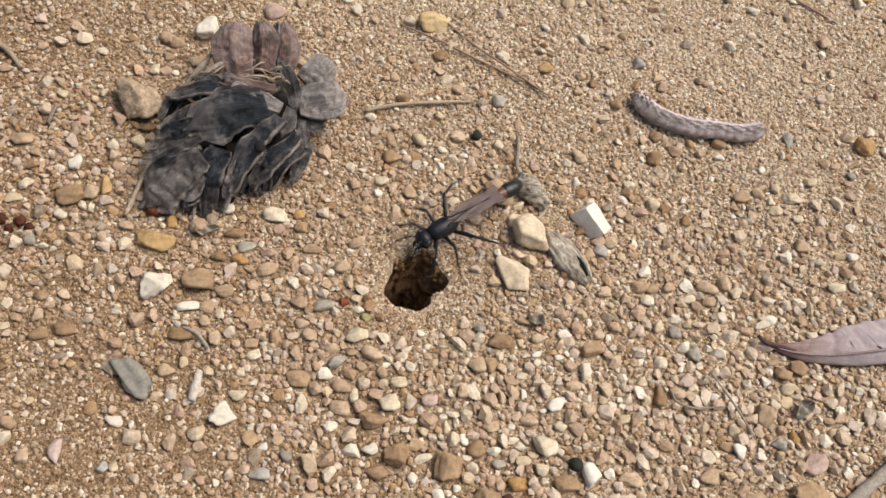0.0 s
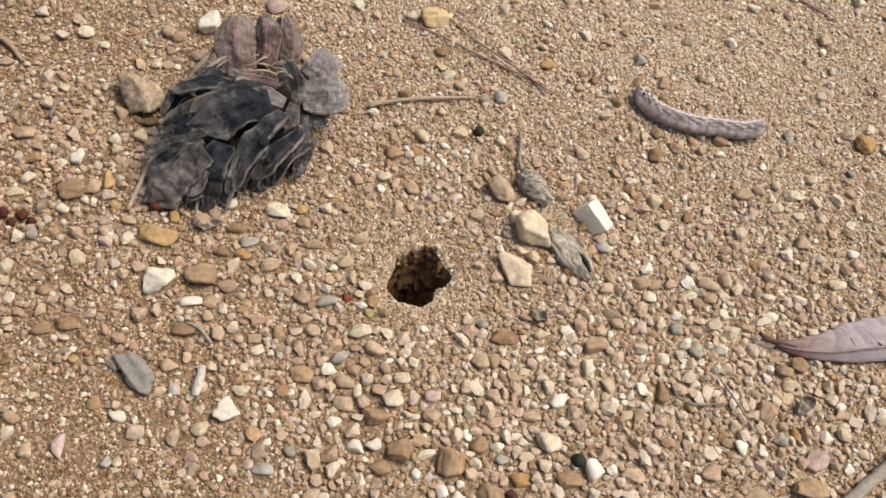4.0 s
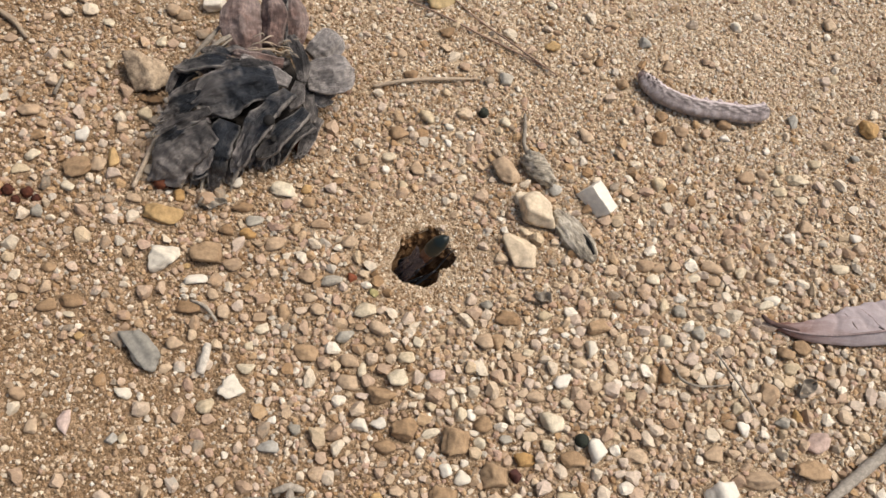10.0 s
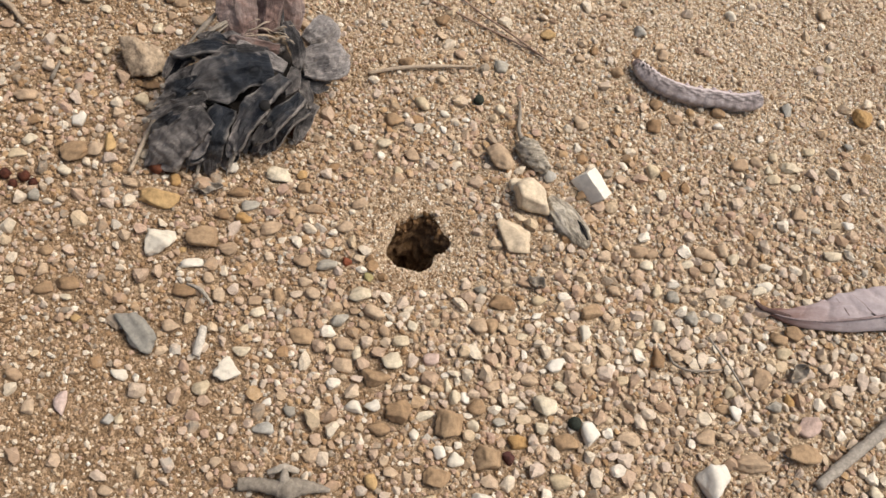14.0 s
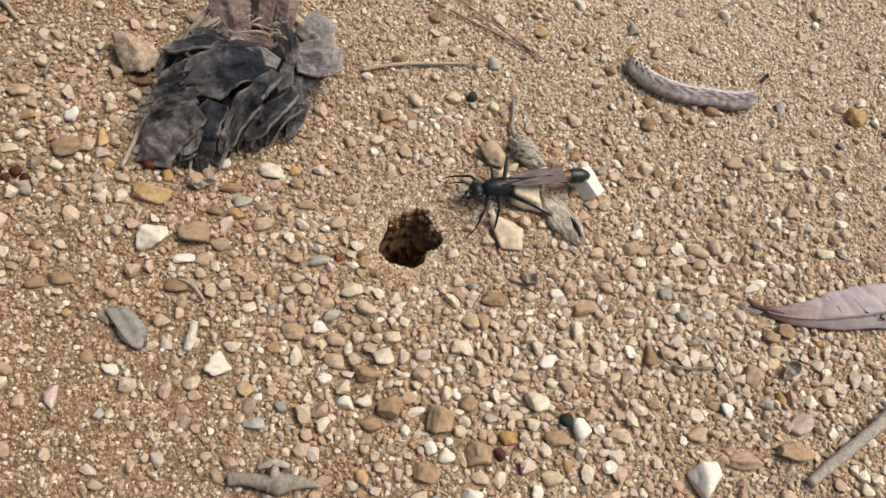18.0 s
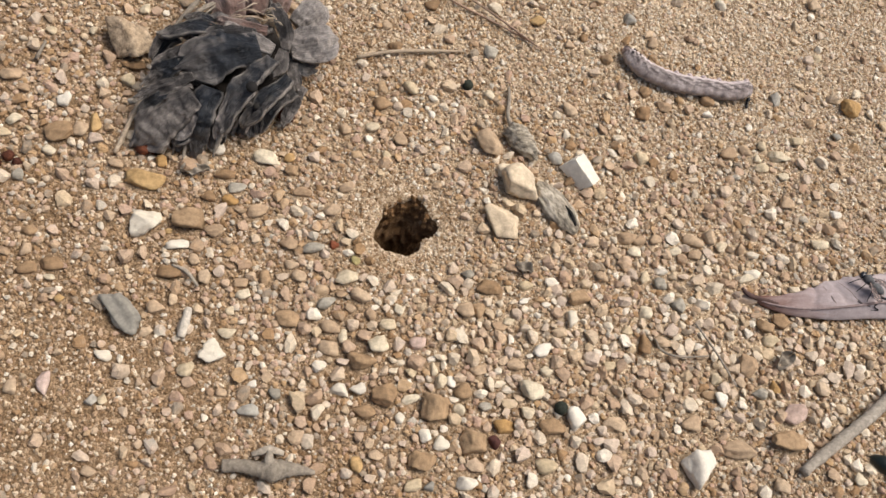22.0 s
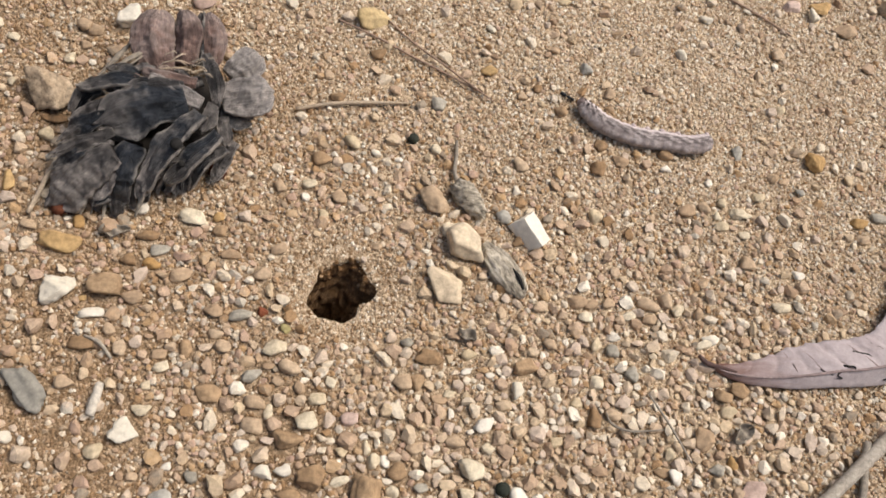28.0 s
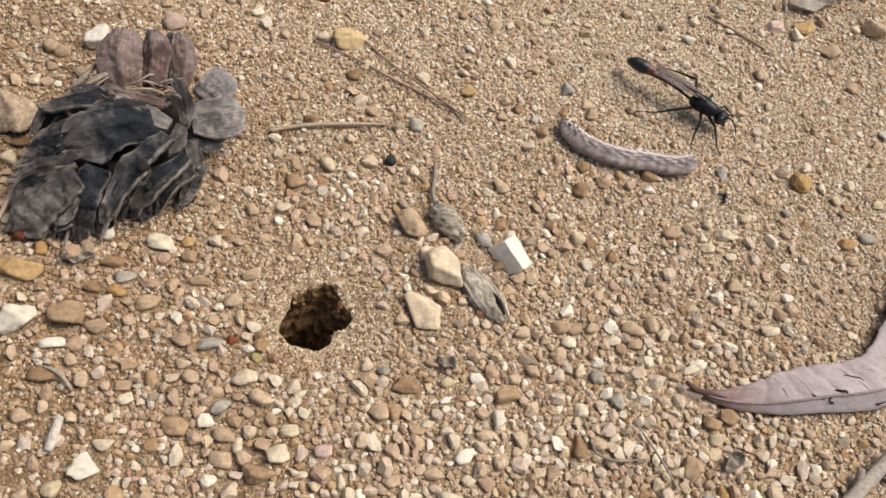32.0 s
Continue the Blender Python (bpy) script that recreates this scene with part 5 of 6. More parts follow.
def flat_leaf(name, x, y, length, width, turn, mat, label, category, seed, curl=0.2):
    """A small withered scrap, curled up along its sides."""
    rng = np.random.default_rng(seed)
    ph = rng.uniform(0, 6.28, 6)
    rows = []
    for i in range(31):
        u = i / 30
        w = width * (math.sin(u * math.pi) ** 0.7 * (0.85 + 0.2 * math.sin(7 * u + ph[0])) + 0.05)
        row = []
        for k in range(11):
            v = 2 * k / 10 - 1
            row.append(np.array(((u - 0.5) * length, v * w / 2 + 0.08 * length * math.sin(2.4 * u + ph[1]), 0.8 + curl * width * v * v + 0.35 * math.sin(9 * u + 3 * v + ph[2]) + 0.2 * math.sin(17 * u + ph[3]))))
        rows.append(row)
    v, f = sheet(rows, 0.35)
    ob = solid(name, v, f, mat)
    ob.matrix_world = pose(x * MM, y * MM, (ground_height(x, y) + 0.4) * MM, 0, 0, turn)
    return tagged(ob, label, category)


rolled_scrap = new("leaf_scrap")
ROLL = np.array((-20.5, -46.5, 0.0))
rolled_scrap.location = ROLL * MM
tagged(rolled_scrap, "grey rolled-up withered leaf scrap lying on gravel", "leaf")
v, f = tube(np.array([gz(-27.6, -46.8, 1.2), gz(-25.0, -46.6, 1.4), gz(-22.2, -47.0, 1.6), gz(-20.2, -47.0, 1.7), gz(-17.6, -46.6, 1.4), gz(-13.6, -46.7, 0.9)]) - ROLL, (1.0, 1.05, 1.15, 1.9, 1.2, 0.35), 50, 12, 0.07, 0.7, 33)
solid("roll", v, f, WOOD, rolled_scrap)
v, f = tube(np.array([gz(-20.6, -47.6, 1.8), gz(-20.8, -45.6, 2.6), gz(-20.9, -44.2, 2.2)]) - ROLL, (0.9, 0.8, 0.3), 16, 8, 0.1, 0.6, 34)
solid("flap", v, f, WOOD, rolled_scrap, "upright torn grey flap")
v, f = tube(np.array([gz(-23.4, -44.8, 1.2), gz(-21.0, -44.0, 2.0), gz(-18.6, -44.2, 1.4)]) - ROLL, (0.4, 0.75, 0.4), 16, 8, 0.1, 0.5, 35)
solid("curl", v, f, WOOD, rolled_scrap, "curled grey strip")
flat_leaf("leaf_scrap", 119.5, 103.0, 15.0, 5.0, 8, TWIG, "pale grey curled leaf scrap on sand", "leaf", 5)
flat_leaf("leaf_scrap", 110.5, -17.5, 17.0, 9.0, 30, TWIG, "pale grey withered leaf beside the dead leaf", "leaf", 6)
flat_leaf("bark_flake", 21.6, -7.2, 3.6, 2.2, -25, WOOD, "small grey bark flake near the burrow", "bark", 7, 0.3)
flat_leaf("bark_flake", 72.3, -20.6, 4.6, 3.2, 40, WOOD, "dark grey crumpled bark flake on gravel", "bark", 8, 0.3)
flat_leaf("leaf_scrap", -38.2, 4.6, 5.0, 2.2, 20, WOOD, "grey fibrous scrap beside the pine cone", "leaf", 9, 0.25)


def build_bark_chip():
    chip = new("bark_chip")
    at = np.array((28.6, 6.6, 0.0))
    chip.matrix_world = pose(*(at * MM), 0, 0, -55)
    tagged(chip, "grey weathered bark chip with a black split", "bark")
    v, f = BALLS[4]
    w = []
    for p in v:
        x = p[0]
        taper = 1 - 0.35 * max(0, x) - 0.25 * max(0, -x) ** 2
        q = np.array((x * 6.3, p[1] * 3.0 * taper, p[2] * 1.8 * taper + 1.3))
        q[1] += 0.5 * noise.noise(Vector((q[0] * 0.3, q[1] * 1.4, q[2] * 1.4)))
        q[2] += 0.6 * noise.noise(Vector((q[0] * 0.35, q[1] * 1.8, 4.0))) + 0.3 * noise.noise(Vector(q) * 1.4) + 0.45 * abs(noise.noise(Vector((q[0] * 0.6, q[1] * 3.2, 9.0))))
        w.append(q)
    solid("chip", w, f, CHIP, chip)
    # the dark inside of the split, laid on as a black strip
    v, f = tube([(1.0, 0.75, 3.25), (3.0, 0.8, 3.0), (5.2, 0.55, 2.25)], (0.18, 0.42, 0.25), 16, 6, 0.1, 0.7, 71)
    solid("crack", v, f, BLACK, chip, "black strip for the split's shade")
    v, f = tube([(0.6, 1.6, 2.6), (3.0, 1.75, 2.45), (5.4, 1.2, 1.6)], (0.4, 0.65, 0.3), 16, 7, 0.12, 0.8, 72)
    solid("splinter", v, f, CHIP, chip, "loose grey splinter")
    return chip


build_bark_chip()


def build_bud():
    bud = new("dry_bud")
    at = np.array((21.0, 22.5, 0.0))
    bud.matrix_world = pose(*(at * MM), 0, 0, 0)
    tagged(bud, "grey fuzzy dried bud on a thin stalk", "bud")
    v, f = BALLS[4]
    w = []
    for p in v:
        q = np.array((p[0] * 4.3, p[1] * 2.3 * (1 - 0.3 * p[0]), p[2] * 1.9 * (1 - 0.25 * p[0])))
        q *= 1 + 0.22 * noise.noise(Vector(p) * 3.0) + 0.22 * noise.noise(Vector(p) * 6.5) + 0.08 * noise.noise(Vector(p) * 15)
        w.append(np.array((q[0] * 0.62 + q[1] * 0.78, -q[0] * 0.78 + q[1] * 0.62, q[2])) + (1.4, -2.0, 1.7))
    solid("head", w, f, CHIP, bud)
    v, f = tube([(-0.6, 0.6, 1.8), (-1.4, 4.0, 1.4), (-1.0, 8.0, 1.3), (-0.8, 11.8, 1.0)], (0.55, 0.42, 0.38, 0.28), 24, 7, 0.06, 1.0, 81)
    solid("stalk", v, f, WOOD, bud)
    return bud


build_bud()


def build_prism():
    """The squared-off white chip."""
    bm = bmesh.new()
    bmesh.ops.create_cube(bm, size=2.0)
    for p in bm.verts:
        end = 1 - 0.10 * p.co.x
        p.co = Vector((p.co.x * 3.1 + 0.5 * p.co.z - 0.3 * p.co.y, p.co.y * 1.9 * end, p.co.z * 1.85 * end))
    bmesh.ops.bevel(bm, geom=bm.edges[:], offset=0.14, segments=2, profile=0.6, affect="EDGES")
    bmesh.ops.subdivide_edges(bm, edges=bm.edges[:], cuts=2, use_grid_fill=True)
    v = np.array([p.co[:] for p in bm.verts])
    v = np.array([q + np.array(noise.noise_vector(Vector(q) * 0.8)) * 0.22 for q in v])
    bm.verts.index_update()
    f = [[p.index for p in q.verts] for q in bm.faces]
    bm.free()
    ob = solid("white_stone", v, f, STONE["white"])
    ob.matrix_world = pose(0.0339, 0.0151, 0.0021, -22, 5, -53)
    PLACED.append((34.7, 15.7, 3.4))
    return tagged(ob, "squared white limestone chip with clean facets", "stone")


build_prism()


def seed_ball(x, y, r, mat, label, seed, name="seed"):
    v, f = BALLS[3]
    w = np.array([p * r * (1 + (0.12 if mat is SEED else 0.35) * noise.noise(Vector(p) * 2.2 + Vector((seed, 0, 0)))) for p in v])
    ob = solid(name, w, f, mat)
    ob.location = (x * MM, y * MM, (ground_height(x, y) + r * 0.75) * MM)
    return tagged(ob, label, "seed")


seed_ball(11.7, 33.6, 1.1, SEED, "round dark green-black seed on the sand", 1)
seed_ball(27.2, -33.2, 1.2, SEED, "round black seed among the gravel", 2)
seed_ball(-47.3, 7.6, 1.3, RUST, "rust-red shiny bud under the pine cone", 3, "rust_bud")
seed_ball(-45.3, 8.2, 1.2, RUST, "rust-red shiny bud under the pine cone", 4, "rust_bud")
seed_ball(-23.6, 19.2, 1.5, RUST, "rust-brown seed beside the pine cone", 5, "rust_bud")
for i in range(5):
    seed_ball(-72.8 + 1.5 * i, 2.2 + 0.9 * math.sin(2.4 * i), 0.75 + 0.2 * (i % 2), RUST, "rust-red crumb of dried flower on gravel", 8 + i, "rust_crumb")

# crumbs of soil that stand out of the burrow's upper wall
crumb_rng = np.random.default_rng(31)
for i in range(18):
    a = crumb_rng.uniform(0.5, 2.6)
    p = burrow_wall(a, crumb_rng.uniform(0.02, 0.17))
    v, f = stone_shape(2, 700 + i, 9, 0.45, 0.0)
    r = crumb_rng.uniform(0.35, 0.85)
    crumb = solid("crumb", v * (r, r * 0.9, r * 0.8), f, EARTH if i % 5 else STONE["brown"], burrow, smooth=False)
    crumb.location = np.array(p) * MM

# long grey slate piece
v, f = stone_shape(4, 901, 14, 0.5, 0.05)
ob = solid("slate_piece", v * (4.7, 2.1, 1.3), f, STONE["slate"])
ob.matrix_world = pose(-0.0457, -0.0236, 0.0008, 3, 4, -50)
tagged(ob, "long flat slate-grey stone on the gravel", "stone")
PLACED.append((-45.7, -23.6, 3.0))

# small stones that get moved
v, f = stone_shape(3, 902, 10, 0.7, 0.03)
kicked_pebble = tagged(solid("kicked_pebble", v * (1.7, 1.35, 1.0), f, STONE["slate"]), "small slate-grey pebble kicked about by the wasp", "pebble")
v, f = stone_shape(3, 903, 10, 0.7, 0.03)
dug_pebble = tagged(solid("dug_pebble", v * (1.25, 1.05, 0.95), f, STONE["buff"]), "pale pebble carried out of the burrow", "pebble")

# ---- wasp ----
CHITIN = material("black_chitin", ((0.1, (0.006, 0.007, 0.009)), (0.9, (0.016, 0.018, 0.022))), "none", 3000, 700, 0.42, 0.15, 0.28, contrast=0.3)
CHITIN_RED = material("red_chitin", ((0.1, (0.075, 0.025, 0.015)), (0.9, (0.17, 0.062, 0.032))), "none", 3000, 500, 0.4, 0.15, 0.5, contrast=0.3)
WING = material("smoky_wing", ((0.1, (0.11, 0.075, 0.066)), (0.9, (0.21, 0.15, 0.135))), "none", 2500, 500, 0.5, 0.15, 0.35, contrast=0.3)
WING.node_tree.nodes["Principled BSDF"].inputs["Alpha"].default_value = 0.66
CHITIN_GREEN = material("green_black_chitin", ((0.1, (0.005, 0.009, 0.007)), (0.9, (0.012, 0.02, 0.016))), "none", 3000, 700, 0.36, 0.15, 0.5, contrast=0.3)
FLY_GREY = material("fly_grey", ((0.2, (0.05, 0.05, 0.052)), (0.8, (0.17, 0.17, 0.17))), "none", 3000, 900, 0.6, 0.2, 0.3)
EYE = material("dark_eye", ((0.1, (0.01, 0.01, 0.012)), (0.9, (0.03, 0.03, 0.035))), "none", 3000, 700, 0.15, 0.05, 0.8)


def spindle(points, radii, n=26, sides=18):
    return tube(points, radii, n, sides, 0.0, 1.0)


def build_wasp():
    wasp = new("digger_wasp")
    tagged(wasp, "black thread-waisted digger wasp with a red-banded abdomen", "wasp")
    v, f = BALLS[3]
    solid("head", v * (1.4, 1.85, 1.6) + (3.9, 0, -0.1), f, CHITIN, wasp)
    head = wasp.children[0]
    for s in (-1, 1):
        solid("eye", v * (0.75, 0.5, 1.0) + (3.9, s * 1.35, 0.1), f, EYE, head)
        a = [(4.6, s * 0.4, 0.4), (5.6, s * 0.7, 1.4), (7.0, s * 1.5, 1.2), (8.6, s * 2.4, -0.3)]
        solid("antenna", *tube(a, (0.17, 0.14, 0.13, 0.09), 18, 6), CHITIN, head)
        j = [(4.5, s * 0.75, -0.7), (5.4, s * 0.6, -1.3), (5.7, s * 0.1, -1.8)]
        solid("jaw", *tube(j, (0.32, 0.24, 0.08), 10, 6), CHITIN, head)
    solid("thorax", *spindle([(2.8, 0, 0), (1.9, 0, 0.15), (0.2, 0, 0.25), (-1.8, 0, 0.05), (-3.3, 0, -0.2), (-3.9, 0, -0.3)], (0.7, 1.5, 1.8, 1.75, 1.15, 0.3)), CHITIN, wasp)
    solid("waist", *spindle([(-3.6, 0, -0.3), (-6.0, 0, 0.1), (-9.2, 0, 0.5)], (0.32, 0.30, 0.42), 14, 10), CHITIN, wasp, "thin black waist")
    solid("abdomen", *spindle([(-8.9, 0, 0.45), (-11.0, 0, 0.7), (-13.5, 0, 0.7), (-15.4, 0, 0.5)], (0.42, 0.75, 1.05, 1.26)), CHITIN_RED, wasp, "orange-red middle of the abdomen")
    solid("tail", *spindle([(-14.9, 0, 0.55), (-16.0, 0, 0.45), (-17.8, 0, 0.2), (-19.2, 0, -0.15), (-19.9, 0, -0.35)], (1.25, 1.5, 1.4, 0.8, 0.1)), CHITIN_GREEN, wasp, "black green-sheened tail end")
    for s in (-1, 1):
        rows = []
        for i in range(25):
            u = i / 24
            w = 3.0 * math.sin(min(1, u / 0.7) * math.pi / 2) ** 0.8 * (1 if u < 0.7 else math.sqrt(max(0, 1 - ((u - 0.7) / 0.31) ** 2)) + 0.02)
            rows.append([np.array((-13.3 * u, s * (w * k / 8 - 0.45), 0.25 * math.sin(u * 3) + 0.10 * math.sin(k * 1.6 + 7 * u) + 0.07 * math.sin(k * 2.9 - 11 * u))) for k in range(9)])
        v2, f2 = sheet(rows, 0.06)
        wing = solid("wing", v2, f2, WING, wasp, "smoky brown translucent folded wing")
        wing.location = (-0.6 * MM, s * 0.55 * MM, 1.75 * MM)
        vein = [(0, s * 0.2, 0.1), (-5, s * 0.35, 0.32), (-9.5, s * 1.0, 0.15), (-12.3, s * 2.0, 0.0)]
        solid("vein", *tube(vein, (0.16, 0.13, 0.09, 0.05), 16, 5), CHITIN, wing)
    # legs: hip, then points out to the foot, in the hip's own space
    for s in (-1, 1):
        for hip, pts, r in (((1.6, 0.8, -0.9), ((0, 0, 0), (1.6, 2.2, 0.8), (3.6, 4.0, -1.6), (5.4, 4.6, -3.3)), 0.27),
                            ((-0.3, 1.0, -1.1), ((0, 0, 0), (0.3, 2.7, 1.4), (0.9, 5.2, -1.5), (1.7, 7.0, -3.1)), 0.27),
                            ((-2.2, 0.9, -1.0), ((0, 0, 0), (-1.8, 3.4, 1.9), (-5.2, 5.2, -1.0), (-8.4, 5.9, -3.2)), 0.31)):
            r *= 0.95
            p = [np.array((1.28 * q[0], 1.28 * s * q[1], q[2])) for q in pts]
            a, fa = tube([p[0], (p[0] + p[1]) / 2, p[1]], (r * 1.3, r * 1.5, r), 8, 8)
            leg = solid("leg", a, fa, CHITIN, wasp)
            leg.location = (hip[0] * MM, s * hip[1] * MM, hip[2] * MM)
            b, fb = tube([p[1], (p[1] + p[2]) / 2, p[2]], (r, r * 0.9, r * 0.6), 8, 7)
            solid("shin", b, fb, CHITIN, leg)
            c, fc = tube([p[2], (p[2] + p[3]) / 2, p[3]], (r * 0.55, r * 0.4, r * 0.28), 8, 6)
            solid("foot", c, fc, CHITIN, leg)
    return wasp


wasp = build_wasp()


def build_ant():
    ant = new("ant")
    tagged(ant, "tiny dark brown ant running over the sand", "ant")
    v, f = BALLS[3]
    ant.scale = (0.75, 0.75, 0.75)
    solid("head", v * (0.55, 0.5, 0.45) + (1.6, 0, 0.8), f, CHITIN, ant)
    solid("thorax", v * (0.8, 0.38, 0.4) + (0.4, 0, 0.8), f, CHITIN, ant)
    solid("abdomen", v * (0.95, 0.62, 0.6) + (-1.3, 0, 0.85), f, CHITIN, ant)
    for s in (-1, 1):
        for x, reach in ((0.9, 0.9), (0.4, 0.1), (-0.1, -1.0)):
            p = [(x, s * 0.3, 0.7), (x + reach * 0.5, s * 1.0, 1.2), (x + reach, s * 1.9, 0.0)]
            solid("leg", *tube(p, (0.1, 0.08, 0.05), 8, 5), CHITIN, ant)
        solid("antenna", *tube([(2.0, s * 0.2, 0.9), (2.5, s * 0.6, 1.3), (3.2, s * 0.8, 0.9)], (0.06, 0.05, 0.04), 8, 5), CHITIN, ant)
    return ant


ant = build_ant()


def build_fly():
    fly = new("fly")
    tagged(fly, "dark grey fly resting on the dead leaf", "fly")
    v, f = BALLS[3]
    solid("head", v * (0.6, 0.85, 0.7) + (2.0, 0, 1.5), f, EYE, fly)
    solid("thorax", v * (1.3, 0.95, 0.9) + (0.6, 0, 1.6), f, FLY_GREY, fly)
    solid("abdomen", v * (1.6, 1.0, 0.8) + (-1.7, 0, 1.4), f, FLY_GREY, fly)
    for s in (-1, 1):
        rows = []
        for i in range(13):
            u = i / 12
            w = 1.5 * math.sin(min(1, u / 0.65) * math.pi / 2) * (1 if u < 0.65 else math.sqrt(max(0, 1 - ((u - 0.65) / 0.36) ** 2)) + 0.02)
            rows.append([np.array((0.4 - 4.4 * u, s * (0.5 + 1.1 * u + w * k / 6), 2.1 - 0.5 * u)) for k in range(7)])
        solid("wing", *sheet(rows, 0.04), WING, fly, "clear smoky wing")
        for x, reach in ((1.3, 1.5), (0.5, 0.1), (-0.3, -1.8)):
            solid("leg", *tube([(x, s * 0.6, 1.2), (x + reach * 0.5, s * 1.8, 1.7), (x + reach, s * 3.0, 0.0)], (0.12, 0.10, 0.06), 10, 6), CHITIN, fly)
    return fly


fly = build_fly()


# ---- loose gravel ----
def spread(n, lo, hi, seed, density, gap, clear, power=1.6, sizes=None):
    """Places and sizes of loose grains over the plan; density(x, y) from 0 to 1."""
    rng = np.random.default_rng(seed)
    cells, out = {}, []
    stones = {}
    for x, y, r in PLACED + (COVER if gap else []):
        cells.setdefault((int(x // 4), int(y // 4)), []).append((x, y, r))
        stones.setdefault((int(x // 8), int(y // 8)), []).append((x, y, r))
    tries = 0
    while len(out) < n and tries < n * 12:
        tries += 1
        x, y = rng.uniform(-98, 165), rng.uniform(-66, 140)
        if y > 100 + 0.42 * x or y < -70 + 0.0 * x or (x > 95 and y < (x - 95) * 1.0 - 62) or (x < -60 and y < -66 - 1.6 * (x + 60)):
            continue
        if rng.random() > density(x, y):
            continue
        s = (lo + (hi - lo) * rng.random() ** power) * (sizes(x, y) if sizes else 1.0)
        r = s * 0.5
        if math.hypot(x, y) < hole_radius(math.atan2(y, x)) + r * 0.7:
            continue
        sx, sy = int(x // 8), int(y // 8)
        if any((q[0] - x) ** 2 + (q[1] - y) ** 2 < (q[2] * 0.95 + 0.3 * s) ** 2 for i in (-1, 0, 1) for j in (-1, 0, 1) for q in stones.get((sx + i, sy + j), ())):
            continue
        if gap:
            cx, cy = int(x // 4), int(y // 4)
            near = [q for i in (-1, 0, 1) for j in (-1, 0, 1) for q in cells.get((cx + i, cy + j), ())]
            if any((q[0] - x) ** 2 + (q[1] - y) ** 2 < ((q[2] * clear + r) * gap) ** 2 for q in near):
                continue
            cells.setdefault((cx, cy), []).append((x, y, r))
        out.append((x, y, s))
    return out


def scatter(name, level, places, mat, label, seed, sink, cut=0.5, crisp=50):
    """Many loose grains in one mesh."""
    rng = np.random.default_rng(seed)
    shapes = [stone_shape(level, 5000 + seed * 50 + k, 8 + k % 4, cut, 0.0, crisp) for k in range(14)]
    nv, f = len(shapes[0][0]), shapes[0][1]
    verts = np.empty((len(places) * nv, 3), np.float32)
    faces = np.empty((len(places) * len(f), 3), np.int32)
    for i, (x, y, s) in enumerate(places):
        w = shapes[i % 14][0] * (s / 2 * rng.uniform(0.85, 1.2), s / 2 * rng.uniform(0.78, 1.0), s / 2 * rng.uniform(0.58, 0.85))
        a, t = rng.uniform(0, 6.283), rng.uniform(-0.35, 0.35)
        ca, sa, ct, st = math.cos(a), math.sin(a), math.cos(t), math.sin(t)
        m = np.array(((ca, -sa * ct, sa * st), (sa, ca * ct, -ca * st), (0, st, ct)))
        verts[i * nv:(i + 1) * nv] = w @ m.T + (x, y, ground_height(x, y) + s * 0.3 * (1 - 2 * sink) + 0.05)
        faces[i * len(f):(i + 1) * len(f)] = f + i * nv
    ob = solid(name, verts, faces, mat, smooth=False)
    return tagged(ob, label, "gravel", kind="stuff")


def sandy(x, y):
    """Where the ground is fine and pale, with few stones."""
    a = math.exp(-((x - 80) / 68) ** 2 - ((y - 76) / 42) ** 2)
    b = math.exp(-((x + 56) / 24) ** 2 - ((y + 42) / 18) ** 2)
    c = math.exp(-((x + 15) / 75) ** 2 - ((y - 84) / 32) ** 2)
    return min(1.0, 1.25 * max(a, b, c))


def coarse_here(x, y):
    """Where gravel lies thick: a band below and beyond the burrow; sandier elsewhere."""
    d = 0.035
    d += 0.9 * math.exp(-((x - 18) / 42) ** 2 - ((y + 30) / 17) ** 2)
    d += 0.75 * math.exp(-((x - 60) / 30) ** 2 - ((y + 8) / 24) ** 2)
    d += 0.45 * math.exp(-((x + 62) / 18) ** 2 - ((y - 12) / 16) ** 2)
    d += 0.4 * math.exp(-((x + 22) / 20) ** 2 - ((y + 5) / 12) ** 2)
    d += 0.35 * math.exp(-((x - 8) / 22) ** 2 - ((y - 22) / 12) ** 2)
    d *= 0.75 + 0.5 * noise.noise((x * 0.08, y * 0.08, 3.0))
    d = min(1.0, max(0.03, d)) * (1 - 0.93 * sandy(x, y))
    return 0.0 if math.hypot(x, y) < 10.5 else d


def pale_here(x, y):
    """Goes from brown to pale from the near side of the pine cone to the far caterpillar."""
    return min(1.0, max(0.0, (0.75 * x + 0.65 * y + 20) / 110))


def band(x, y):
    """The belt of larger pale gravel below the burrow and towards the dead leaf."""
    d = math.exp(-((x - 20) / 30) ** 2 - ((y + 27) / 14) ** 2) + 0.9 * math.exp(-((x - 62) / 24) ** 2 - ((y + 14) / 20) ** 2) + 0.06
    return min(1.0, d) if math.hypot(x, y) > 11 else 0.0


def round_hole(x, y):
    return math.exp(-((math.hypot(x, y) - 8) / 4) ** 2)


def grit_here(x, y):
    return (0.55 + 0.45 * sandy(x, y)) * (0.15 + 0.85 * pale_here(x, y)) + 0.4 * round_hole(x, y)


def fine_here(x, y):
    return (0.42 + 0.58 * coarse_here(x, y)) * (1 - 0.8 * sandy(x, y)) * min(1.0, 0.05 + max(0.0, math.hypot(x, y) - 9.0) / 5.0)


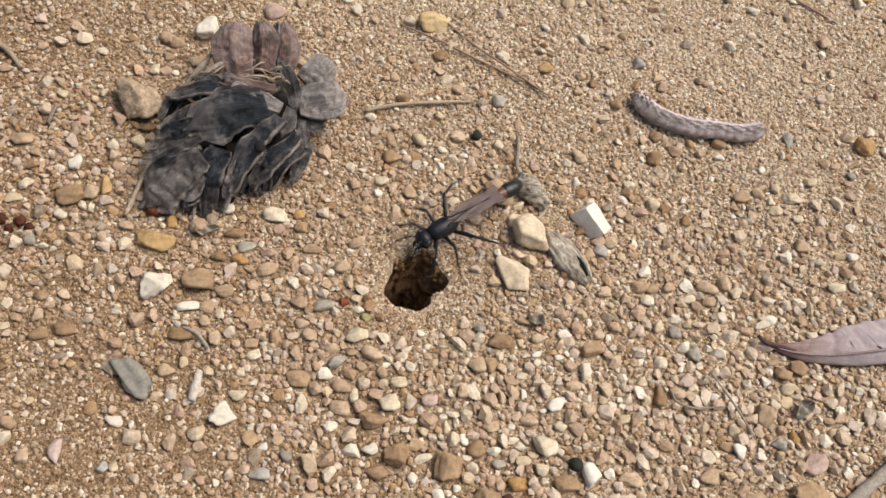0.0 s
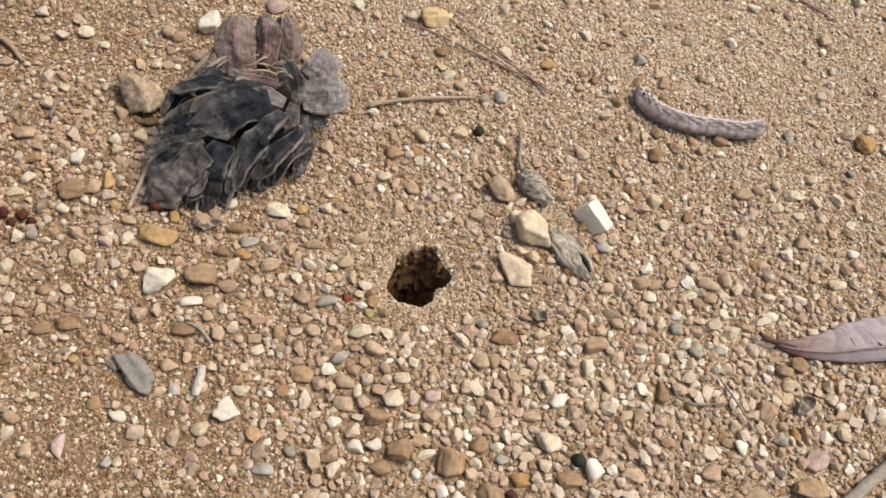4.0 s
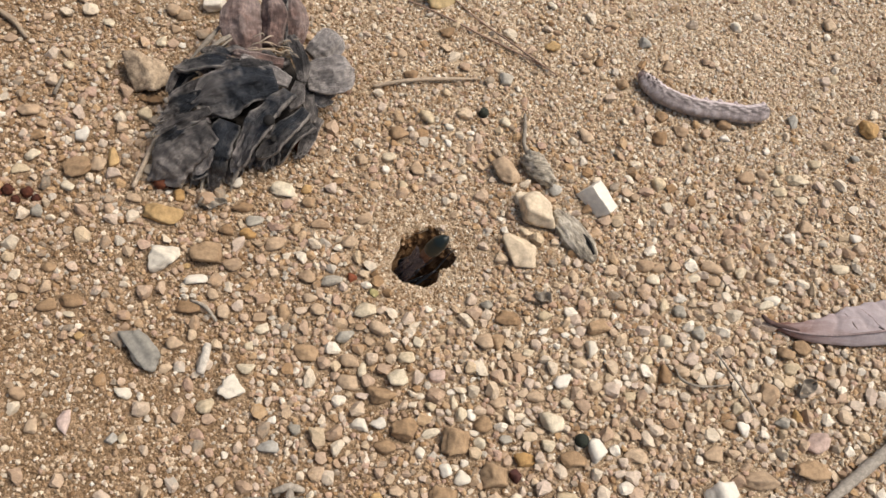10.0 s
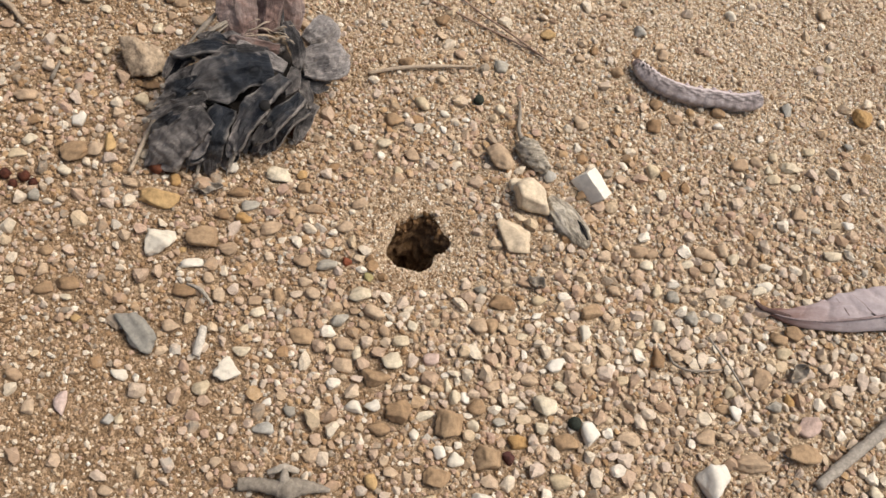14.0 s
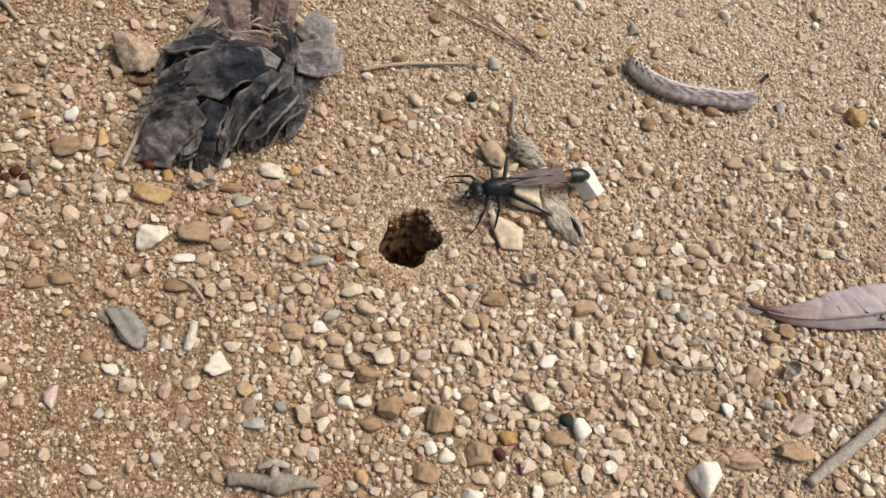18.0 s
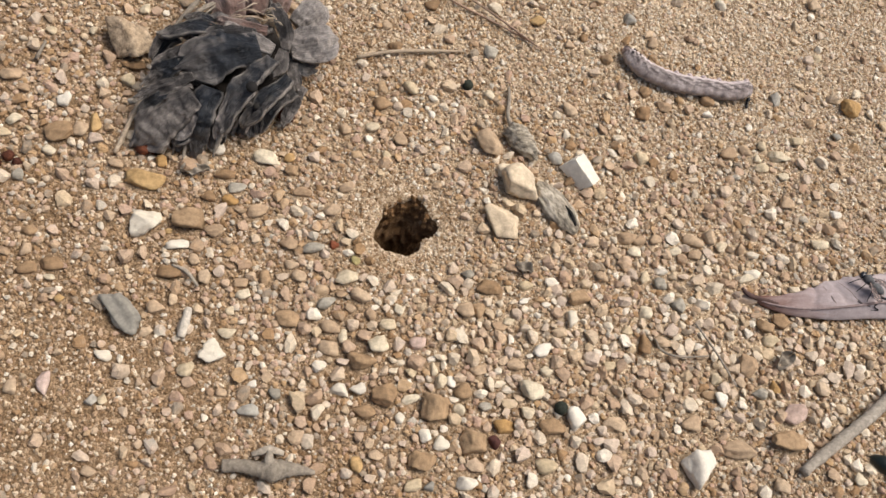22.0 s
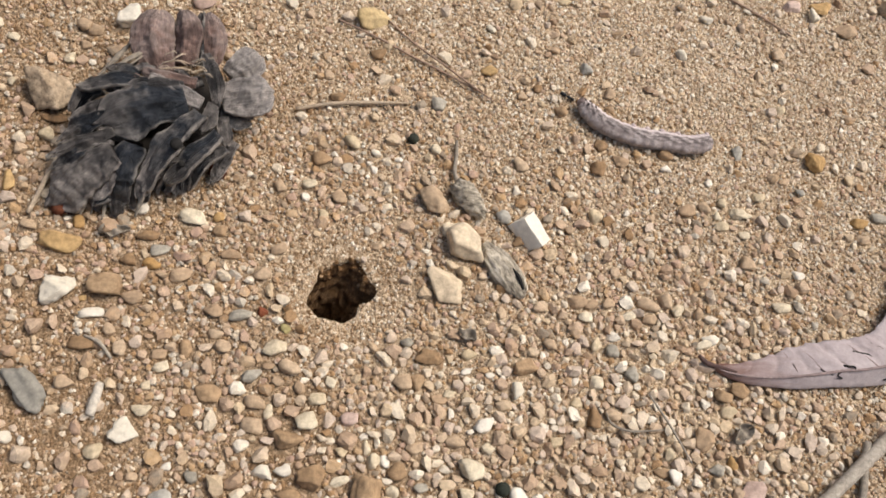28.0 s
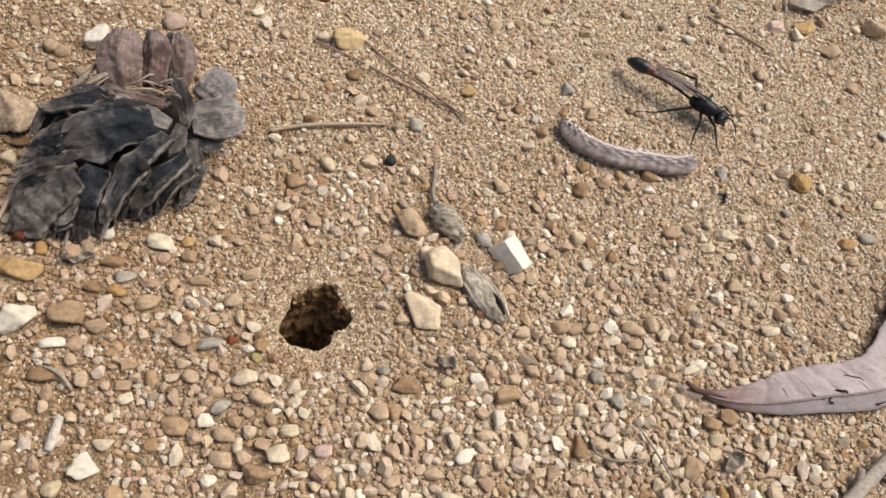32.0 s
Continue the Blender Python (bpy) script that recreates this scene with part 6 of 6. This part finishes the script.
pale = spread(2500, 1.4, 3.4, 7, band, 0.62, 1.0, 1.9)
PLACED.extend((x, y, 0.5 * s) for x, y, s in pale)
gravel = scatter("coarse_gravel", 2, spread(6400, 1.1, 2.9, 3, coarse_here, 0.62, 1.0, 2.0), GRAVEL, "tan and brown gravel lying loose on the sand", 1, 0.2, 0.45, 46)
pale_gravel = scatter("pale_gravel", 2, pale, PALE_GRAVEL, "cream and white angular gravel below the burrow", 6, 0.2, 0.38, 50)
pale_fine = scatter("pale_fine_gravel", 1, spread(7000, 0.6, 1.4, 9, lambda x, y: 0.08 + 0.92 * pale_here(x, y) * max(0.25, sandy(x, y)), 0.0, 1.0), PALE_GRAVEL, "fine pale gravel on the paler sand", 7, 0.15, 0.4)
fine = scatter("fine_gravel", 1, spread(30000, 0.62, 1.85, 4, fine_here, 0.0, 1.0, 2.0, lambda x, y: 0.66 + 0.40 * coarse_here(x, y)), GRAVEL, "fine brown gravel bedded in the sand", 2, 0.12)
pale_grit = scatter("pale_grit", 0, spread(98000, 0.30, 0.85, 5, grit_here, 0.0, 1.0, 1.5, lambda x, y: 1 + 0.2 * sandy(x, y)), GRIT, "pale sand grains covering the earth", 3, 0.2)
brown_grit = scatter("brown_grit", 0, spread(62000, 0.30, 0.9, 8, lambda x, y: 1.0 - 0.8 * pale_here(x, y), 0.0, 1.0, 1.4), BROWN_GRIT, "brown sand grains covering the earth", 4, 0.2)


# ---- what moves ----
# seconds, the thorax in millimetres, heading and pitch in degrees
WASP_PATH = [
    (0, 3.4, 8.1, 4.2, -143, -2), (0.1, 0.3, 12.8, 10.8, -163, 2), (0.2, -17.4, 46.3, 19.8, -185, 6),
    (0.3, -38.8, 78.4, 30.0, -191, 0), (0.7, -34.4, 75.3, 25.0, -205, -0), (0.75, -21.6, 66.6, 17.5, -135, -0),
    (0.8, -8.8, 57.9, 10.0, -65, 0), (0.9, 1.0, 32.1, 4.2, -79, -2), (1, 0.7, 31.4, 4.2, -79, -2),
    (1.1, 3.0, 30.4, 4.2, -73, -2), (1.2, 7.4, 21.7, 4.2, -83, -2), (1.3, 9.2, 19.7, 4.2, -93, -2),
    (1.4, 8.3, 19.7, 4.2, -94, -2), (1.5, 7.7, 15.7, 4.2, -106, -2), (1.6, 7.6, 9.8, 4.2, -122, -2),
    (1.7, 7.2, 9.6, 4.2, -121, -2), (1.8, 7.3, 8.3, 3.4, -115, -5), (1.9, 3.3, 4.1, -0.3, -124, -56),
    (2, -0.9, -2.1, -0.3, -124, -56), (2.1, -3.3, -4.4, -5.3, -139, -62), (2.2, -5.0, -3.4, -9.6, -168, -68),
    (2.3, 4.8, 11.6, -47.0, -168, -80), (5.2, 4.8, 11.6, -47.0, -168, -80), (5.4, -2.3, -4.2, -3.4, -124, -60),
    (5.5, 4.7, 6.0, 2.6, -113, -7), (5.6, 7.6, 8.0, 4.2, -109, -2), (5.7, 9.8, 7.8, 4.2, -91, -2),
    (5.8, 10.6, 8.6, 5.2, -89, -2), (5.9, 36.0, -8.6, 12.0, -65, 0), (6, 59.0, -65.0, 25.0, -51, 0),
    (6.2, 63.4, -57.7, 22.5, -130, 0), (6.4, 67.8, -50.3, 20.0, -210, 0), (6.5, 55.7, -16.5, 10.1, -223, -3),
    (6.6, 37.5, 15.8, 4.2, -218, -3), (6.7, 26.3, 13.0, 4.2, -200, -2), (6.8, 25.1, 13.4, 4.2, -202, -2),
    (6.9, 24.4, 12.5, 4.2, -190, -2), (7, 21.5, 12.5, 4.2, -164, -2), (7.1, 17.8, 12.3, 4.2, -150, -2),
    (7.2, 17.2, 12.5, 4.2, -153, -2), (7.3, 14.4, 10.3, 4.2, -142, -2), (7.4, 8.1, 8.8, 4.2, -133, -2),
    (7.5, 8.1, 8.5, 3.4, -132, -4), (7.6, 6.2, 4.3, -0.3, -137, -56), (7.7, 1.1, -1.2, -0.3, -149, -56),
    (7.8, -3.0, -5.4, -5.3, -123, -58), (7.9, -4.7, -4.1, -8.6, -157, -66), (8, 0.6, 1.2, -21.5, -157, -80),
    (8.3, 4.8, 11.6, -47.0, -157, -80), (9.4, 4.8, 11.6, -47.0, -157, -80), (9.7, 0.6, 1.2, -21.5, -157, -80),
    (9.9, 0.6, 1.2, -21.5, -157, -80), (10, -4.4, -3.8, -9.4, -159, -70), (10.1, -4.1, -4.9, -7.7, -141, -64),
    (10.2, -3.4, -4.8, -5.0, -136, -58), (10.3, -3.0, -4.3, -3.4, -138, -54), (10.4, -1.6, -3.0, -0.8, -134, -56),
    (10.5, 1.3, -0.2, -0.3, -137, -56), (10.6, 1.8, 1.2, -0.3, -128, -56), (10.7, 4.7, 3.5, -0.3, -134, -56),
    (10.8, 6.1, 7.1, 4.1, -125, -3), (10.9, 5.9, 6.7, 4.1, -122, -3), (11, 25.6, -7.3, 10.0, -75, 0),
    (11.1, 47.1, -66.0, 21.8, -73, 6), (11.3, 76.9, -64.3, 22.2, -39, 9), (11.4, 76.5, -47.8, 20.1, 16, 6),
    (11.5, 76.0, -31.3, 18.1, 71, 3), (11.6, 75.6, -14.8, 16.0, 126, 0), (11.7, 53.3, 30.2, 8.0, 117, 0),
    (11.8, 32.1, 42.4, 4.1, 161, -3), (11.9, 25.2, 44.1, 4.2, 165, -3), (12, 25.1, 42.9, 4.2, 164, -3),
    (12.1, 21.3, 39.1, 4.2, 194, -3), (12.2, 11.3, 35.5, 4.2, 210, -3), (12.3, 1.7, 26.6, 4.1, 225, -3),
    (12.4, 0.4, 24.7, 4.2, 233, -3), (12.5, 1.2, 23.1, 4.2, 242, -3), (12.6, 2.8, 13.5, 4.2, 267, -2),
    (12.7, 3.5, 12.2, 4.2, 269, -2), (12.8, 3.0, 11.1, 4.2, 268, -2), (12.9, 4.2, 6.4, 1.9, 261, -8),
    (13, 0.7, 0.3, -0.3, 237, -56), (13.1, -3.2, -4.3, -4.9, 219, -62), (13.2, -3.6, -4.3, -7.3, 216, -68),
    (13.3, 0.6, 1.2, -21.5, 216, -80), (13.6, 4.8, 11.6, -47.0, 216, -80), (16.1, 4.8, 11.6, -47.0, 216, -80),
    (16.3, 0.5, -0.8, -0.7, 226, -58), (16.5, 3.2, 2.9, -0.3, 231, -56), (16.6, 4.3, 4.9, 2.6, 236, -7),
    (16.7, 6.4, 4.6, 3.3, 244, -5), (16.8, 6.3, 4.4, 3.3, 247, -5), (16.9, 7.9, 6.0, 4.2, 255, -2),
    (17, 30.5, -4.8, 10.0, 296, 0), (17.1, 57.2, -65.1, 21.7, 292, 6), (17.3, 91.6, -49.5, 24.1, 342, 9),
    (17.37, 88.3, -30.9, 21.4, 284, 6), (17.43, 85.1, -12.3, 18.7, 226, 3), (17.5, 81.8, 6.3, 16.0, 168, 0),
    (17.6, 50.7, 16.6, 8.0, 169, 0), (17.7, 20.0, 13.6, 5.2, 191, -2), (17.8, 16.2, 10.4, 4.2, 199, -2),
    (17.9, 15.3, 9.8, 4.2, 197, -2), (18, 14.9, 9.9, 4.2, 196, -2), (18.1, 11.4, 6.3, 3.5, 217, -4),
    (18.2, 2.7, 2.2, -0.3, 231, -56), (18.3, -1.7, -3.4, -1.5, 237, -58), (18.4, -2.4, -3.0, -2.6, 201, -64),
    (18.5, -2.4, -5.9, -9.5, 250, -70), (18.6, 0.6, 1.2, -21.5, 250, -80), (18.9, 4.8, 11.6, -47.0, 250, -80),
    (20.1, 4.8, 11.6, -47.0, 250, -80), (20.4, 0.6, 1.2, -21.5, 250, -80), (20.6, -3.6, -4.8, -8.9, 223, -70),
    (20.7, -3.3, -5.5, -8.1, 235, -66), (20.8, -2.7, -5.2, -5.6, 240, -62), (20.9, -1.9, -3.0, -1.3, 213, -58),
    (21, -0.8, -2.2, 0.5, 221, -52), (21.1, 1.9, 1.0, -0.3, 229, -56), (21.2, 2.5, 2.5, -0.3, 234, -56),
    (21.3, 4.4, 4.4, 1.9, 243, -9), (21.4, 3.5, 6.3, 3.5, 258, -4), (21.5, 5.7, 8.2, 4.2, 265, -2),
    (21.6, 5.6, 7.6, 4.2, 266, -2), (21.7, 6.0, 8.1, 4.2, 269, -2), (21.8, 8.2, 10.4, 6.2, 292, -2),
    (21.9, 45.5, -24.0, 13.6, 309, 5), (22, 84.9, -56.2, 25.1, 319, 13), (22.2, 105.8, -27.3, 23.6, 394, 6),
    (22.4, 126.7, 1.7, 22.0, 468, 0), (22.6, 117.0, 42.8, 12.0, 480, 0), (22.7, 94.7, 50.8, 6.1, 489, -3),
    (22.8, 81.6, 56.0, 4.2, 488, -3), (22.9, 81.7, 53.9, 4.2, 474, -2), (23, 82.0, 54.2, 4.2, 471, -2),
    (23.4, 81.3, 53.8, 4.2, 474, -2), (23.8, 81.8, 54.2, 4.2, 473, -2), (24, 80.7, 56.8, 4.2, 474, -2),
    (24.1, 79.6, 63.6, 4.2, 472, -2), (24.2, 77.2, 72.6, 4.2, 469, -2), (24.3, 73.1, 79.9, 4.2, 465, -2),
    (24.4, 69.3, 88.0, 4.2, 465, -2), (24.6, 61.0, 112.2, 6.0, 468, 0), (25.2, 140.0, 330.0, 4.5, 529, 0),
    (27, 110.0, 330.0, 4.5, 529, 0), (28.5, 60.0, 330.0, 4.5, 529, 0), (28.95, 42.5, 285.0, 4.5, 579, 0),
    (29.4, 25.0, 240.0, 4.5, 630, 0), (29.7, 6.5, 99.7, 5.1, 633, -1), (29.8, 7.8, 81.5, 4.1, 633, -2),
    (29.9, 7.5, 72.9, 4.1, 632, -2), (30, 8.1, 72.8, 4.1, 634, -2), (30.1, 7.9, 73.1, 4.1, 634, -2),
    (30.2, 8.6, 73.7, 4.1, 638, -2), (30.3, 15.0, 66.5, 4.2, 670, -2), (30.4, 23.6, 60.6, 4.2, 681, -3),
    (30.5, 29.1, 57.2, 4.2, 686, -2), (30.6, 30.2, 57.8, 4.2, 692, -2), (30.7, 38.7, 53.6, 4.2, 705, -3),
    (30.8, 40.8, 52.8, 4.2, 698, -3), (30.9, 40.5, 53.8, 4.2, 704, -3), (31, 40.6, 55.2, 4.2, 709, -2),
    (31.1, 42.3, 53.8, 4.2, 713, -2), (31.2, 41.6, 56.6, 4.2, 717, -3), (31.3, 42.4, 60.6, 4.2, 728, -2),
    (31.4, 47.4, 62.3, 4.2, 736, -2), (31.5, 56.0, 63.3, 4.2, 733, -3), (31.6, 66.3, 64.9, 4.2, 724, -2),
    (31.7, 72.7, 63.4, 4.2, 710, -2), (31.8, 78.7, 55.8, 4.2, 692, -2), (31.9, 80.1, 58.8, 4.2, 710, -2),
    (32, 79.9, 58.1, 4.2, 692, -2),
]
# when the wings are open
FLIGHTS = ((0.1, 0.8), (5.8, 6.5), (11.0, 11.7), (17.0, 17.6), (21.8, 22.8))


def motions():
    walk(wasp, [(t, pose(x * MM, y * MM, z * MM, 0, -tilt, turn)) for t, x, y, z, turn, tilt in WASP_PATH])
    wings = [o for o in wasp.children if o.name.startswith("wing")]
    for wing in wings:
        s = 1 if wing.location.y > 0 else -1
        at = wing.location.copy()

        def held(open_by):
            return pose(*at, 8 * s * open_by / 70, 0, s * (9 - open_by))

        rows = [(0.0, held(0))]
        for a, b in FLIGHTS:
            rows += [(a - 0.1 if a > 0.1 else 0.04, held(0)), (a, held(38)), (b, held(38)), (b + 0.1, held(0))]
        walk(wing, rows + [(32.0, held(0))])
    # legs step while it walks and rest while it stands
    legs = [o for o in wasp.children if o.name.startswith("leg")]
    for i, leg in enumerate(legs):
        at = leg.location.copy()
        s = 1 if at.y > 0 else -1
        phase = i % 2
        rows, beat = [], 0
        for k, row in enumerate(WASP_PATH):
            t, x, y = row[:3]
            before = WASP_PATH[max(0, k - 1)]
            going = math.hypot(x - before[1], y - before[2]) > 1.2
            beat += 1 if going else 0
            swing = (9 if (beat + phase) % 2 else -9) if going or k % 3 else 0
            if row[5] < -24 or row[3] > 7:
                swing = 134 if at.x > 0.001 else 102 if at.x > -0.001 else 38
            rows.append((t, pose(*at, 0, 0, s * swing)))
        walk(leg, rows)
    walk(ant, [(t, pose(x * MM, y * MM, (ground_height(x, y) + 0.3) * MM, 0, 0, a)) for t, x, y, a in ANT_PATH])
    walk(fly, [(t, pose(x * MM, y * MM, z * MM, 0, 0, a)) for t, x, y, z, a in
               ((0, 190, 60, 0.4, 200), (19.1, 190, 60, 0.4, 200), (19.4, 150, 25, 25, 205), (19.55, 92.0, -3.6, 3.5, 160), (20.1, 90.7, -4.0, 3.5, 150), (21.9, 90.7, -4.0, 3.5, 150),
                (22.05, 95, -2, 8, 110), (22.2, 150, 40, 45, 60), (22.6, 220, 130, 0.4, 60), (32, 220, 130, 0.4, 60))])
    walk(kicked_pebble, [(t, pose(x * MM, y * MM, (ground_height(x, y) + z) * MM, 0, 0, a)) for t, x, y, z, a in
                         ((0, 35.7, 9.0, 0.7, 20), (6.6, 35.7, 9.0, 0.7, 20), (6.75, 30.0, 13.0, 3.0, 50), (6.9, 25.6, 16.6, 0.9, 70), (18.05, 25.6, 16.6, 0.9, 70),
                          (18.15, 27.5, 17.6, 2.0, 100), (18.3, 29.2, 18.2, 0.7, 130), (32, 29.2, 18.2, 0.7, 130))])
    walk(dug_pebble, [(t, pose(x * MM, y * MM, z * MM, 0, 0, a)) for t, x, y, z, a in
                      ((0, 5.5, 13.2, -53, 0), (16.1, 5.5, 13.2, -53, 0), (16.4, -2.2, -1.5, -5.5, 20), (16.5, -0.9, -0.8, -3.2, 20), (16.6, 0.8, 1.2, 0.5, 25), (16.8, 4.2, 1.0, 1.6, 30), (16.9, 6.0, 0.5, 2.0, 40),
                       (17.0, 7.6, -3.2, 0.2, 60), (18.1, 7.6, -3.2, 0.2, 60), (18.25, 0.0, -3, -8, 90), (18.6, 5.5, 13.2, -53, 90), (20.9, 5.5, 13.2, -53, 90), (21.15, -2.0, 0.2, -6.0, 100),
                       (21.3, -1.0, -0.5, -1.0, 110), (21.5, 3.4, 3.0, 2.0, 120), (21.7, 4.2, 3.2, 2.2, 120), (21.8, 10, 6.5, 5, 140), (21.9, 45, -20, 14, 150), (22.0, 95, -70, 4, 160), (32, 95, -70, 0.8, 160))])


ANT_PATH = [(0, 150, 45, 180), (15, 150, 45, 180), (17.3, 92, 53, 190), (18.5, 78.5, 50.5, 250), (20.0, 78.4, 49.8, 260), (21.5, 77.5, 44.5, 250), (22.4, 74, 38.5, 245), (22.7, 73.4, 37, 215),
            (23.0, 67, 34.6, 170), (23.4, 64.2, 36.2, 160), (23.8, 62.5, 38.0, 180), (24.1, 52.5, 37, 172), (24.4, 43.6, 39.2, 160), (25.4, 38, 46, 100), (26.3, 44.2, 50.4, -15), (28.0, 44.4, 50.6, -25), (30.4, 44.2, 50.8, -15), (31.0, 46.0, 54.0, 50),
            (31.2, 55, 61.4, 25), (31.3, 66.6, 68.3, 20), (31.4, 73.5, 69, -5), (31.5, 75.5, 68.6, -30), (31.6, 79.9, 61, -60), (31.7, 81.8, 56.1, -50), (31.9, 86.5, 51.1, -80), (32.0, 82.1, 36.7, -110)]
motions()
